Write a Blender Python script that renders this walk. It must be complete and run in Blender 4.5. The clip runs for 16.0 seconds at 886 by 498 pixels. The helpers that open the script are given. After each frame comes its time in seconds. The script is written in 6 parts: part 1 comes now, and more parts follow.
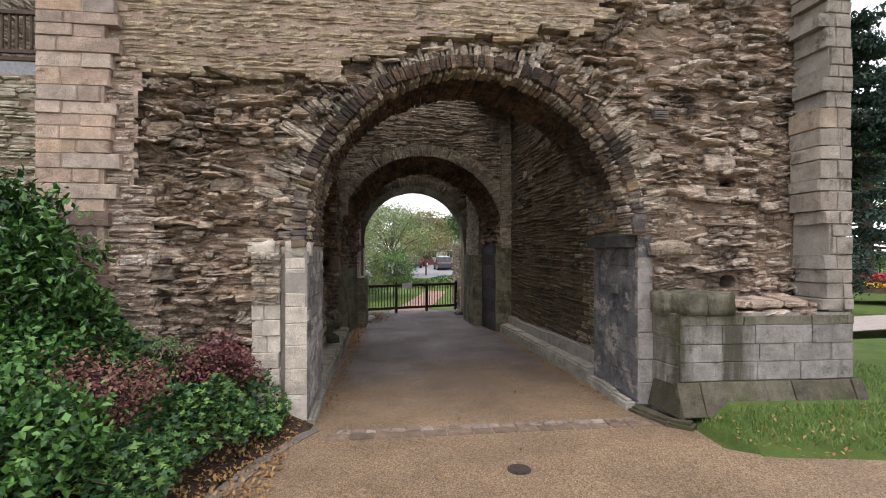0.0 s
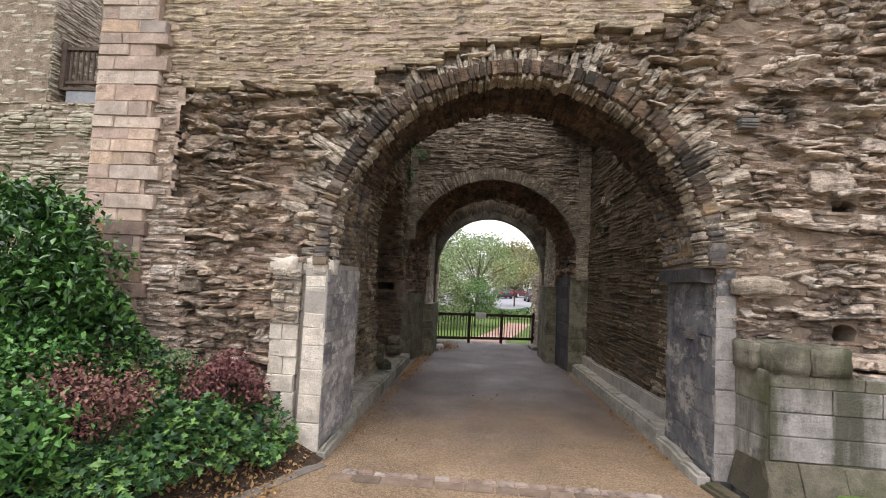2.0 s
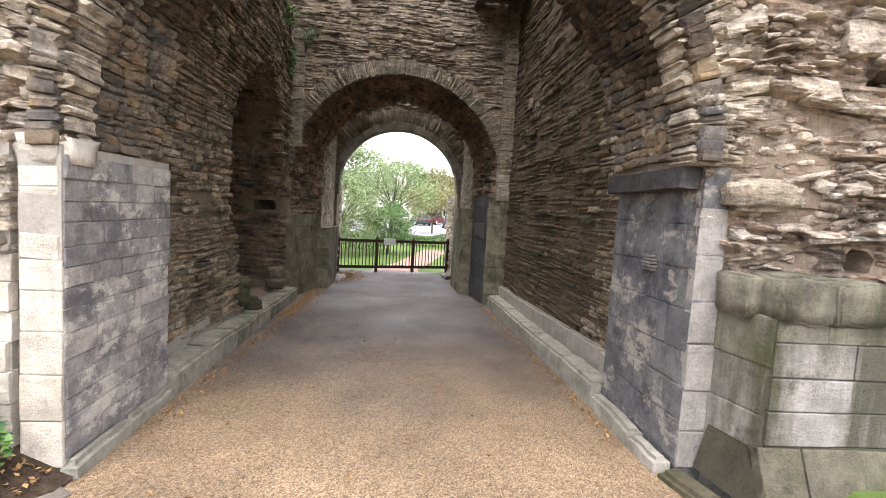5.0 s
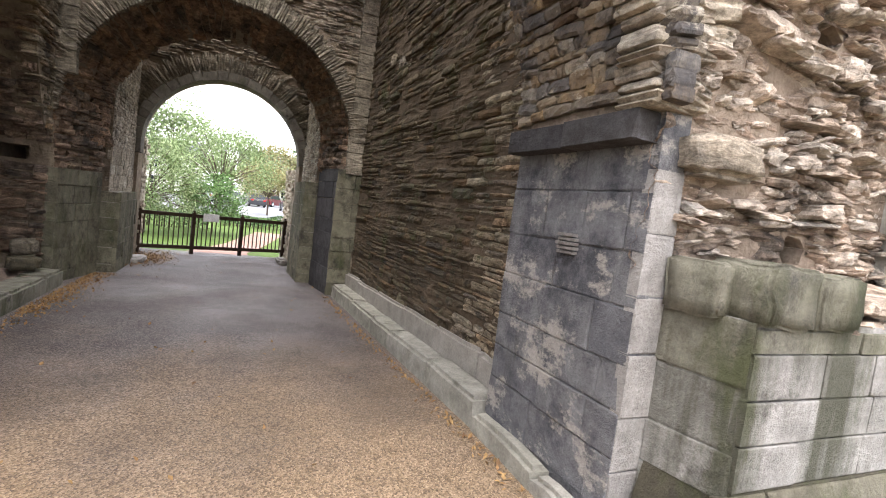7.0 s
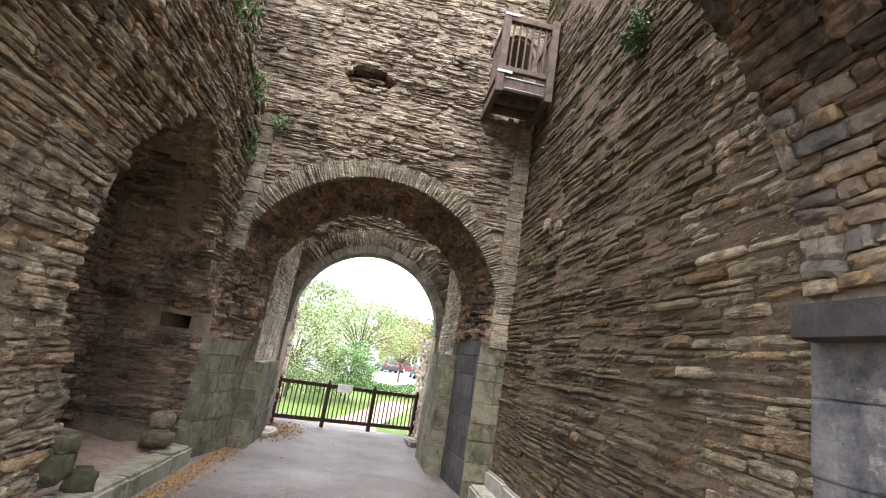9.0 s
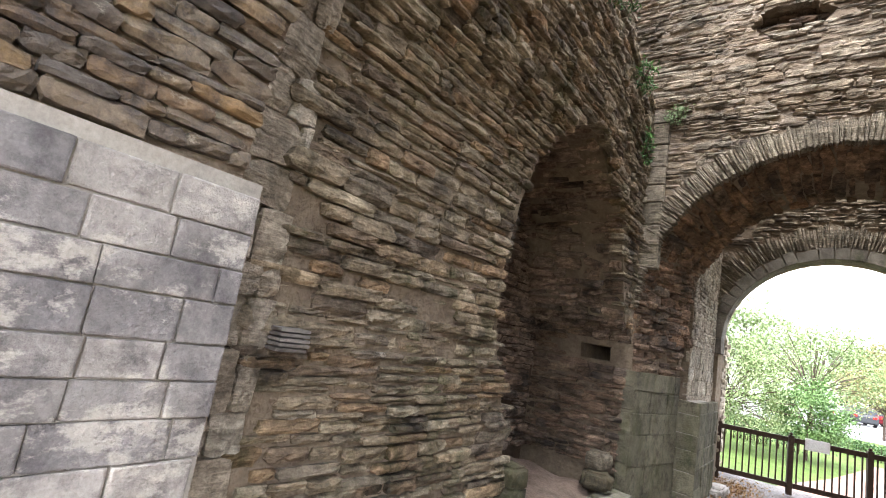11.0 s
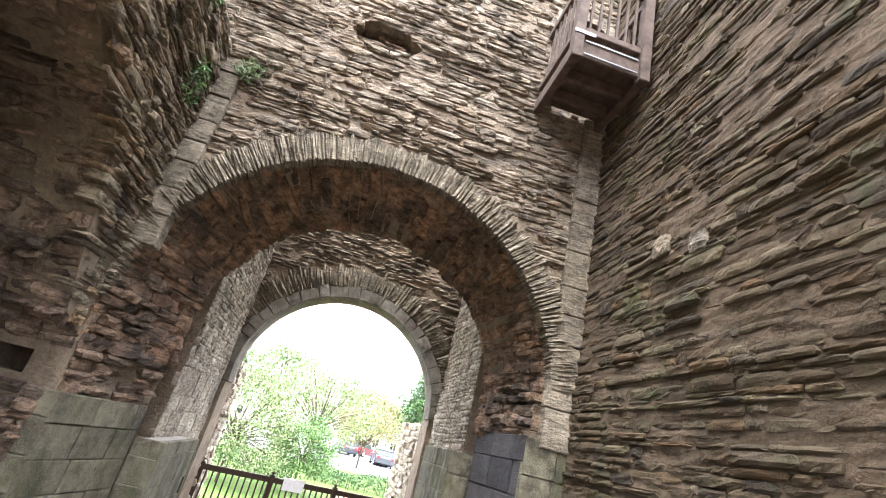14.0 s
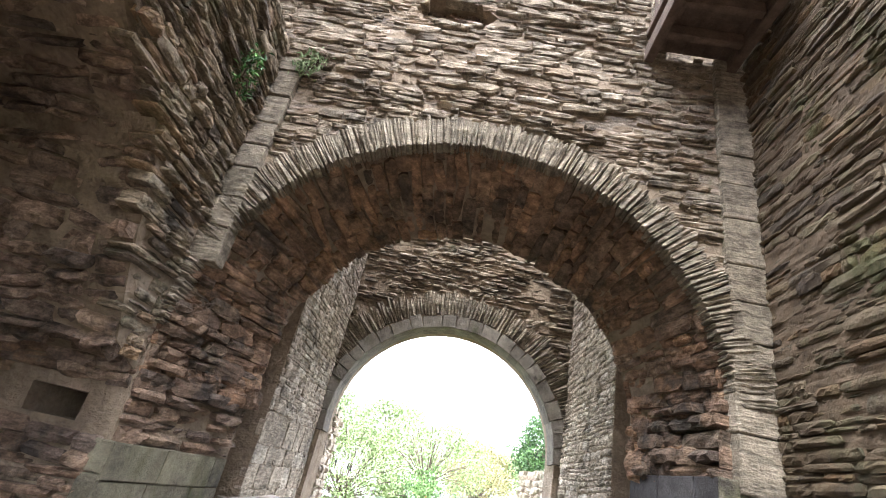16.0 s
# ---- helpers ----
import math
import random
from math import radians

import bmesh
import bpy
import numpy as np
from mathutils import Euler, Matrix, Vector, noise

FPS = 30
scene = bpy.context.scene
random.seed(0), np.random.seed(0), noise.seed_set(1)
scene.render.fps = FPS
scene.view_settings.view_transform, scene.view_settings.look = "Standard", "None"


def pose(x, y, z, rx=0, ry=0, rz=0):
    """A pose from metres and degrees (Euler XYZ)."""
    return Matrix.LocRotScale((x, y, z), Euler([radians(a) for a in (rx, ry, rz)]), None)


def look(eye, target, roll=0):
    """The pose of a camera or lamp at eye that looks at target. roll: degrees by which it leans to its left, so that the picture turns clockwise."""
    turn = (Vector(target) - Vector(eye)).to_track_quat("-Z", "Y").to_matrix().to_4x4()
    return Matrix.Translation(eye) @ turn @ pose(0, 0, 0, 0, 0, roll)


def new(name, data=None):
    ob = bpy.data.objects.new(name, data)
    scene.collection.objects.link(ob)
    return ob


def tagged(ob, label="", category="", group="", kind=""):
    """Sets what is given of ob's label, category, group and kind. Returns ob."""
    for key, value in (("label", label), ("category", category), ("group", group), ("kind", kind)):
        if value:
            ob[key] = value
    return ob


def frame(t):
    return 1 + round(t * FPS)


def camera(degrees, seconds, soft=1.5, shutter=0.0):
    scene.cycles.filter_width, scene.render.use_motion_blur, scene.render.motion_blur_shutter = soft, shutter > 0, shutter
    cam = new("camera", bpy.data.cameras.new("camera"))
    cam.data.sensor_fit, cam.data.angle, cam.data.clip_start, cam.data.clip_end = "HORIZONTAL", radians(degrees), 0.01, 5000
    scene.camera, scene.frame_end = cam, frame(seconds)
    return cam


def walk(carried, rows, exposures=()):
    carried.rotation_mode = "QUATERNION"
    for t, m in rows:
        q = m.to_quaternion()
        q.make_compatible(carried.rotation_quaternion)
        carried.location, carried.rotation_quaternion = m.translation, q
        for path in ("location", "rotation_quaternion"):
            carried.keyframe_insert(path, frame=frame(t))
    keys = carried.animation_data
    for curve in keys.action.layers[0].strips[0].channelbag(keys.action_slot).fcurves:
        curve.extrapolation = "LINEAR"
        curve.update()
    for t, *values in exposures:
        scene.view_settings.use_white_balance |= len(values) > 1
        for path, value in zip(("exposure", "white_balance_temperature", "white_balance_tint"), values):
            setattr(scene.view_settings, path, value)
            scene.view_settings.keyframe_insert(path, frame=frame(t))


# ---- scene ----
cam = camera(85.6, 16.0, 1.0)
PATH = [
    (0, (-0.033, -0.003, 1.465), (0.21, 1.982, 1.471), 0.0),
    (0.5, (0.179, 0.043, 1.464), (0.308, 2.038, 1.526), 1.0),
    (1, (0.332, 0.212, 1.455), (0.494, 2.202, 1.559), 2.4),
    (1.5, (0.463, 0.309, 1.449), (0.457, 2.305, 1.566), 2.6),
    (2, (0.528, 0.427, 1.434), (0.371, 2.418, 1.554), 2.8),
    (2.5, (0.512, 0.625, 1.425), (0.31, 2.612, 1.547), 2.5),
    (3, (0.565, 0.825, 1.404), (0.317, 2.808, 1.474), 2.2),
    (3.5, (0.635, 1.07, 1.391), (0.442, 3.059, 1.296), 3.6),
    (4, (0.68, 1.337, 1.367), (0.565, 3.328, 1.215), 3.5),
    (4.5, (0.761, 1.636, 1.357), (0.556, 3.618, 1.185), 2.6),
    (5, (0.809, 1.94, 1.31), (0.998, 3.924, 1.147), 3.4),
    (5.2, (0.831, 2.049, 1.312), (1.191, 4.01, 1.152), 3.5),
    (7.3, (0.93, 3.086, 1.122), (1.847, 4.857, 0.974), 7.6),
    (7.5, (0.94, 3.174, 1.131), (1.912, 4.916, 0.987), 7.7),
    (8, (0.972, 3.415, 1.208), (1.739, 5.261, 1.266), 8.0),
    (8.5, (0.957, 3.605, 1.227), (1.504, 5.502, 1.547), 8.5),
    (9, (0.905, 3.807, 1.236), (1.133, 5.741, 1.694), 9.3),
    (9.5, (0.805, 3.97, 1.21), (0.327, 5.846, 1.712), 12.7),
    (11.8, (0.54, 4.95, 1.166), (-0.746, 6.456, 1.445), 9.3),
    (12, (0.546, 5.072, 1.153), (-0.548, 6.722, 1.437), 8.6),
    (12.5, (0.624, 5.389, 1.15), (-0.113, 7.228, 1.424), 7.5),
    (13, (0.724, 5.642, 1.165), (0.535, 7.612, 1.454), 7.3),
    (13.5, (0.762, 5.854, 1.238), (1.045, 7.771, 1.731), 8.0),
    (14, (0.795, 6.043, 1.277), (1.042, 7.869, 2.055), 14.3),
    (14.5, (0.844, 6.25, 1.287), (1.201, 8.023, 2.14), 12.7),
    (15, (0.855, 6.448, 1.282), (1.174, 8.189, 2.214), 12.4),
    (15.5, (0.893, 6.701, 1.263), (1.004, 8.455, 2.217), 13.0),
    (16, (0.815, 6.938, 1.241), (0.669, 8.734, 2.109), 12.9),
]
EXPOSURES = [(0.0, 0.96, 6380, 12), (2.0, 1.38, 6360, 12), (3.5, 1.95, 6370, 11), (5.0, 2.25, 6350, 11), (7.5, 2.38, 6260, 11), (9.0, 3.08, 6230, 10), (9.7, 3.2, 6200, 9), (11.8, 3.25, 6160, 9), (12.5, 3.36, 6080, 10), (13.5, 3.62, 6010, 10), (14.5, 3.72, 5980, 10), (16.0, 3.75, 5980, 10)]
walk(cam, [(t, look(eye, target, roll)) for t, eye, target, roll in PATH], EXPOSURES)

# ---- light: an overcast sky and a broad, weak sun ----
world = bpy.data.worlds.new("sky")
world.use_nodes = True
scene.world = world
sky = world.node_tree.nodes.new("ShaderNodeTexSky")
sky.sky_type, sky.sun_disc = "NISHITA", False
sky.sun_elevation, sky.sun_rotation = radians(68), radians(203)
sky.air_density, sky.dust_density, sky.ozone_density = 1.0, 2.0, 1.0
background = world.node_tree.nodes["Background"]
background.inputs["Strength"].default_value = 0.125
cloud = world.node_tree.nodes.new("ShaderNodeMix")
cloud.data_type = "RGBA"
cloud.inputs[0].default_value = 0.8
cloud.inputs[7].default_value = (8.35, 8.15, 8.45, 1)  # an even cover of white cloud
world.node_tree.links.new(sky.outputs[0], cloud.inputs[6])
world.node_tree.links.new(cloud.outputs[2], background.inputs["Color"])
sun = new("sun", bpy.data.lights.new("sun", "SUN"))
sun.data.energy, sun.data.angle, sun.data.color = 1.2, radians(50), (1.0, 0.96, 0.9)
sun.matrix_world = look((0, 0, 30), (4.8, 11.2, 0))


# ---- materials ----
class Nodes:
    """Short hand for building a node material."""

    def __init__(self, name, rough=0.9):
        self.mat = bpy.data.materials.new(name)
        self.mat.use_nodes = True
        self.tree = self.mat.node_tree
        self.shader = self.tree.nodes["Principled BSDF"]
        self.shader.inputs["Roughness"].default_value = rough
        self.shader.inputs["Specular IOR Level"].default_value = 0.15
        self.place = self.add("ShaderNodeNewGeometry").outputs["Position"]

    def add(self, kind, **settings):
        node = self.tree.nodes.new(kind)
        for key, value in settings.items():
            node.inputs[key].default_value = value
        return node

    def link(self, a, b):
        self.tree.links.new(a, b)

    def scaled(self, x, y, z):
        node = self.tree.nodes.new("ShaderNodeMapping")
        node.inputs["Scale"].default_value = (x, y, z)
        self.link(self.place, node.inputs["Vector"])
        return node.outputs[0]

    def noise(self, scale, detail=4.0, rough=0.6, vector=None):
        node = self.add("ShaderNodeTexNoise", Scale=scale, Detail=detail, Roughness=rough)
        self.link(vector if vector else self.place, node.inputs["Vector"])
        return node.outputs["Fac"]

    def ramp(self, fac, *stops):
        node = self.tree.nodes.new("ShaderNodeValToRGB")
        ramp = node.color_ramp
        while len(ramp.elements) < len(stops):
            ramp.elements.new(0.5)
        for element, (at, colour) in zip(ramp.elements, stops):
            element.position = at
            element.color = (*colour, 1) if isinstance(colour, tuple) else (colour, colour, colour, 1)
        self.link(fac, node.inputs[0])
        return node.outputs[0]

    def mix(self, fac, a, b, blend="MIX"):
        node = self.tree.nodes.new("ShaderNodeMix")
        node.data_type, node.blend_type = "RGBA", blend
        for socket, value in ((node.inputs[0], fac), (node.inputs[6], a), (node.inputs[7], b)):
            if isinstance(value, tuple):
                socket.default_value = (*value, 1)
            elif isinstance(value, (int, float)):
                socket.default_value = value
            else:
                self.link(value, socket)
        return node.outputs[2]

    def math(self, op, a, b=0.0):
        node = self.tree.nodes.new("ShaderNodeMath")
        node.operation = op
        for socket, value in zip(node.inputs, (a, b)):
            if isinstance(value, (int, float)):
                socket.default_value = value
            else:
                self.link(value, socket)
        return node.outputs[0]

    def chance(self):
        """A random number for each piece, whether an object or an island of a joined mesh."""
        a = self.tree.nodes.new("ShaderNodeObjectInfo").outputs["Random"]
        b = self.tree.nodes.new("ShaderNodeNewGeometry").outputs["Random Per Island"]
        return self.math("FRACT", self.math("ADD", a, b))

    def finish(self, colour, height=None, strength=0.5, distance=0.01):
        self.link(colour, self.shader.inputs["Base Color"])
        if height is not None:
            bump = self.add("ShaderNodeBump", Strength=strength, Distance=distance)
            self.link(height, bump.inputs["Height"])
            self.link(bump.outputs[0], self.shader.inputs["Normal"])
        return self.mat


def stone_material(name, tones, soot=0.0, moss=0.0, pale=0.0, layered=True, streak=0.0, cells=False, black=(0.034, 0.03, 0.026), lime=(0.58, 0.53, 0.455), spread=5.0):
    n = Nodes(name, 0.92)
    pick = n.chance()
    if cells:
        cell = n.add("ShaderNodeTexVoronoi", Scale=1.0)
        n.link(n.scaled(7.0, 7.0, 24.0), cell.inputs["Vector"])
        pick = n.math("FRACT", n.math("MULTIPLY", n.math("ADD", cell.outputs["Color"], 0.13), 3.7))
    colour = n.ramp(pick, *[(i / max(1, len(tones) - 1), tone) for i, tone in enumerate(tones)])
    grain = n.noise(9, 8, 0.7)
    colour = n.mix(1.0, colour, n.ramp(grain, (0.3, 0.42 if layered else 0.66), (0.7, 1.42 if layered else 1.25)), "MULTIPLY")
    blotch = n.noise(1.7 if layered else 4.0, 5 if layered else 9, 0.65)
    colour = n.mix(1.0, colour, n.ramp(blotch, (0.3, 0.68 if layered else 0.8), (0.7, 1.2 if layered else 1.12)), "MULTIPLY")
    if soot:
        dark = n.ramp(n.noise(2.3 if layered else 3.6, 7 if layered else 10, 0.7 if layered else 0.78), (0.62 - 0.3 * soot, 0.0), (0.72 - 0.2 * soot, 0.85))
        colour = n.mix(dark, colour, black)
    if streak:
        runs = n.ramp(n.noise(1.0, 5, 0.62, n.scaled(3.2, 3.2, 0.45)), (0.68 - 0.2 * streak, 0.0), (0.76 - 0.14 * streak, 0.85))
        colour = n.mix(runs, colour, (0.05, 0.05, 0.03))
    if pale:
        light = n.ramp(n.noise(spread, 8, 0.75, n.scaled(1, 1, 1.6)), (0.7 - 0.2 * pale, 0.0), (0.76 - 0.2 * pale, 0.7))
        colour = n.mix(light, colour, lime)
    if moss:
        green = n.ramp(n.noise(2.6, 7, 0.7, n.scaled(1.4, 1.4, 0.6)), (0.66 - 0.25 * moss, 0.0), (0.8 - 0.2 * moss, 0.75))
        colour = n.mix(green, colour, (0.058, 0.064, 0.026))
    fine = n.noise(70, 8, 0.75)
    colour = n.mix(0.55 if layered else 0.32, colour, n.mix(1.0, colour, n.ramp(fine, (0.32, 0.45), (0.68, 1.5)), "MULTIPLY"))
    if layered:
        seams = n.noise(7, 6, 0.65, n.scaled(1.6, 1.6, 6.5))
        colour = n.mix(0.6, colour, n.mix(1.0, colour, n.ramp(seams, (0.36, 0.35), (0.6, 1.35)), "MULTIPLY"))
        height = n.math("ADD", n.math("MULTIPLY", fine, 0.5), n.math("ADD", n.math("MULTIPLY", seams, 1.0), n.math("MULTIPLY", grain, 0.8)))
    else:
        height = n.math("ADD", n.math("MULTIPLY", fine, 0.4), grain)
    return n.finish(colour, height, 1.0, 0.028)


BUFF = [(0.23, 0.165, 0.12), (0.43, 0.34, 0.25), (0.34, 0.26, 0.19), (0.51, 0.42, 0.325), (0.27, 0.21, 0.165), (0.41, 0.3, 0.21), (0.47, 0.41, 0.345)]
rubble_mat = stone_material("weathered_rubble", BUFF, soot=0.34, pale=0.66)
vous_mat = stone_material("grey_arch_slabs", [(0.43, 0.37, 0.29), (0.52, 0.455, 0.37), (0.34, 0.28, 0.215), (0.48, 0.405, 0.31), (0.26, 0.21, 0.16)], soot=0.28, pale=0.4)
corner_mat = stone_material("smoked_corner_stone", [(0.25, 0.195, 0.135), (0.17, 0.14, 0.112), (0.28, 0.19, 0.10), (0.34, 0.29, 0.22), (0.12, 0.108, 0.1), (0.27, 0.21, 0.14), (0.23, 0.16, 0.10)], soot=0.6, pale=0.62, layered=False, black=(0.06, 0.056, 0.058), lime=(0.46, 0.41, 0.33))
eroded_mat = stone_material("eroded_pale_rubble", [(0.49, 0.40, 0.32), (0.38, 0.29, 0.22), (0.57, 0.485, 0.40), (0.28, 0.21, 0.155), (0.47, 0.37, 0.285), (0.6, 0.53, 0.45), (0.42, 0.32, 0.24)], soot=0.28, pale=0.6)
buttress_mat = stone_material("cream_grey_blocks", [(0.34, 0.30, 0.25), (0.27, 0.245, 0.21), (0.37, 0.33, 0.28), (0.25, 0.23, 0.205), (0.36, 0.285, 0.22)], soot=0.24, pale=0.2, layered=False)
dark_quoin_mat = stone_material("dark_brown_quoins", [(0.19, 0.14, 0.11), (0.24, 0.175, 0.14), (0.16, 0.125, 0.105), (0.28, 0.18, 0.12)], soot=0.2, layered=False)
neat_mat = stone_material("thin_coursed_sandstone", [(0.42, 0.335, 0.225), (0.48, 0.39, 0.275), (0.37, 0.295, 0.205), (0.45, 0.38, 0.285), (0.43, 0.33, 0.21)], soot=0.1, pale=0.2)
quoin_mat = stone_material("warm_quoin_sandstone", [(0.52, 0.40, 0.31), (0.49, 0.36, 0.275), (0.43, 0.32, 0.255), (0.36, 0.28, 0.23), (0.54, 0.44, 0.355), (0.33, 0.28, 0.245), (0.48, 0.35, 0.25), (0.42, 0.355, 0.305)], soot=0.16, pale=0.15, layered=False)
back_mat = stone_material("pale_inner_rubble", [(0.22, 0.178, 0.127), (0.28, 0.23, 0.17), (0.24, 0.196, 0.14), (0.33, 0.286, 0.22), (0.15, 0.123, 0.092), (0.26, 0.2, 0.138)], soot=0.3, moss=0.28, pale=0.1, streak=0.15)
coursed_mat = stone_material("dark_coursed_rubble", [(0.074, 0.054, 0.034), (0.112, 0.084, 0.053), (0.09, 0.068, 0.043), (0.13, 0.102, 0.068), (0.058, 0.046, 0.035), (0.118, 0.077, 0.042), (0.15, 0.129, 0.084)], soot=0.24, moss=0.56, pale=0.08, streak=0.4, layered=False)
vault_mat = stone_material("sooty_vault_stone", [(0.19, 0.125, 0.085), (0.27, 0.165, 0.10), (0.13, 0.098, 0.075), (0.34, 0.205, 0.12), (0.22, 0.16, 0.115)], soot=0.46)
crown_mat = stone_material("dark_arch_crown_stone", [(0.10, 0.07, 0.05), (0.155, 0.105, 0.07), (0.07, 0.055, 0.044), (0.20, 0.135, 0.09)], soot=0.5)
green_mat = stone_material("green_streaked_ashlar", [(0.155, 0.142, 0.1), (0.195, 0.178, 0.125), (0.12, 0.11, 0.078)], soot=0.42, moss=0.66, layered=False, streak=0.6)
left_mat = stone_material("brown_broken_rubble", [(0.25, 0.20, 0.135), (0.31, 0.25, 0.17), (0.22, 0.18, 0.125), (0.35, 0.295, 0.21), (0.16, 0.13, 0.10), (0.30, 0.205, 0.12), (0.38, 0.325, 0.23)], soot=0.32, moss=0.54, pale=0.2, streak=0.25)
niche_mat = stone_material("brown_recess_stone", [(0.24, 0.172, 0.128), (0.33, 0.235, 0.17), (0.175, 0.138, 0.11), (0.40, 0.295, 0.215)], soot=0.46)
ring_mat = stone_material("arch_slab_stone", [(0.25, 0.215, 0.16), (0.205, 0.172, 0.127), (0.285, 0.243, 0.185), (0.175, 0.15, 0.112)], soot=0.12, moss=0.2)
cream_mat = stone_material("cream_ashlar", [(0.60, 0.54, 0.45), (0.55, 0.49, 0.405), (0.64, 0.58, 0.49), (0.53, 0.47, 0.385)], soot=0.06, layered=False)
grey_mat = stone_material("grey_ashlar", [(0.31, 0.29, 0.265), (0.36, 0.335, 0.305), (0.27, 0.25, 0.23), (0.33, 0.305, 0.275)], soot=0.16, moss=0.1, layered=False)
black_mat = stone_material("soot_stained_ashlar", [(0.135, 0.13, 0.135), (0.17, 0.165, 0.165), (0.11, 0.108, 0.115)], soot=0.5, pale=0.78, streak=0.3, layered=False, black=(0.045, 0.045, 0.052), lime=(0.37, 0.335, 0.29), spread=2.6)
soot_black_mat = stone_material("soot_blackened_impost", [(0.05, 0.047, 0.048), (0.075, 0.07, 0.07), (0.04, 0.038, 0.04)], soot=0.3, pale=0.1, layered=False)
mossy_mat = stone_material("mossy_ashlar", [(0.085, 0.073, 0.048), (0.115, 0.098, 0.066), (0.06, 0.053, 0.037)], soot=0.42, moss=0.7, pale=0.12, layered=False, streak=0.55)
smoked_mat = stone_material("smoked_ashlar", [(0.34, 0.315, 0.295), (0.25, 0.235, 0.23), (0.42, 0.385, 0.35)], soot=0.5, pale=0.8, spread=3.2, layered=False, black=(0.10, 0.093, 0.098), lime=(0.55, 0.51, 0.45))
batter_mat = stone_material("moss_grown_batter", [(0.11, 0.098, 0.07), (0.14, 0.127, 0.094), (0.085, 0.076, 0.055)], soot=0.3, moss=0.62, pale=0.2, layered=False, streak=0.3)
top_mat = stone_material("green_stained_top_course", [(0.16, 0.148, 0.11), (0.2, 0.185, 0.145), (0.13, 0.12, 0.09)], soot=0.3, moss=0.66, pale=0.2, layered=False, streak=0.7)
algae_mat = stone_material("algae_streaked_ashlar", [(0.27, 0.255, 0.23), (0.32, 0.30, 0.275), (0.23, 0.215, 0.195)], soot=0.22, moss=0.42, layered=False, streak=1.15)
core_mat = stone_material("eroded_rubble_core", [(0.17, 0.12, 0.09), (0.34, 0.255, 0.19), (0.25, 0.18, 0.13), (0.45, 0.36, 0.28), (0.19, 0.14, 0.105), (0.38, 0.27, 0.195)], soot=0.3, pale=0.55, cells=True)
inner_core_mat = stone_material("damp_wall_core", [(0.14, 0.11, 0.08), (0.23, 0.185, 0.14), (0.11, 0.09, 0.072), (0.29, 0.24, 0.185), (0.18, 0.14, 0.105)], soot=0.32, moss=0.36, pale=0.15, streak=0.25, cells=True)
back_core_mat = stone_material("pale_wall_core", [(0.21, 0.17, 0.13), (0.31, 0.255, 0.20), (0.17, 0.14, 0.11), (0.36, 0.305, 0.24), (0.25, 0.20, 0.155)], soot=0.3, moss=0.16, pale=0.1, streak=0.1, cells=True)
recess_mat = stone_material("dark_brown_recess_stone", [(0.17, 0.115, 0.08), (0.24, 0.165, 0.112), (0.125, 0.096, 0.077), (0.30, 0.22, 0.15)], soot=0.48)
shaft_mat = stone_material("pale_shaft_rubble", [(0.34, 0.285, 0.215), (0.42, 0.36, 0.28), (0.27, 0.225, 0.17), (0.38, 0.33, 0.26), (0.47, 0.42, 0.34)], soot=0.2, moss=0.2, pale=0.1)
shaft_ring_mat = stone_material("dull_grey_voussoirs", [(0.14, 0.125, 0.103), (0.175, 0.157, 0.13), (0.115, 0.102, 0.085)], soot=0.3, moss=0.25, layered=False)
outer_mat = stone_material("pale_outer_rubble", [(0.40, 0.35, 0.27), (0.46, 0.41, 0.325), (0.35, 0.30, 0.24)], layered=False, moss=0.06)


def plain_material(name, a, b, scale=8.0, rough=0.9, bump=0.4, distance=0.01, fine=60.0):
    n = Nodes(name, rough)
    broad = n.noise(scale, 7, 0.65)
    grain = n.noise(fine, 5, 0.7)
    colour = n.ramp(broad, (0.3, a), (0.7, b))
    colour = n.mix(1.0, colour, n.ramp(grain, (0.25, 0.75), (0.75, 1.2)), "MULTIPLY")
    return n.finish(colour, n.math("ADD", grain, n.math("MULTIPLY", broad, 2.0)), bump, distance)


mortar_mat = plain_material("old_lime_mortar", (0.15, 0.11, 0.08), (0.34, 0.27, 0.205), 5, 0.95, 0.9, 0.03, 30)
inner_mortar_mat = plain_material("damp_mortar", (0.13, 0.10, 0.072), (0.27, 0.215, 0.155), 5, 0.95, 0.9, 0.03, 30)
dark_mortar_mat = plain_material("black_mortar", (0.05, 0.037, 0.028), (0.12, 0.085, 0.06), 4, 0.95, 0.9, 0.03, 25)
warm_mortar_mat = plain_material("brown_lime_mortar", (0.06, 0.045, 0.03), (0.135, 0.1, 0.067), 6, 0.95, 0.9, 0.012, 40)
quoin_bed_mat = plain_material("pinkish_pointing_mortar", (0.26, 0.19, 0.145), (0.42, 0.33, 0.265), 6, 0.95, 0.9, 0.02, 40)
joint_mat = plain_material("pale_joint_mortar", (0.22, 0.2, 0.175), (0.34, 0.31, 0.27), 6)
soil_mat = plain_material("dark_soil", (0.045, 0.03, 0.02), (0.10, 0.07, 0.048), 14, 0.95, 1.0, 0.03, 70)
kerb_mat = stone_material("worn_kerb_stone", [(0.33, 0.31, 0.26), (0.28, 0.265, 0.22), (0.37, 0.345, 0.30)], soot=0.12, moss=0.4, layered=False)

ledge_mat = stone_material("mossy_worn_ledge", [(0.26, 0.245, 0.19), (0.21, 0.2, 0.155), (0.31, 0.285, 0.235)], soot=0.2, moss=0.6, layered=False)


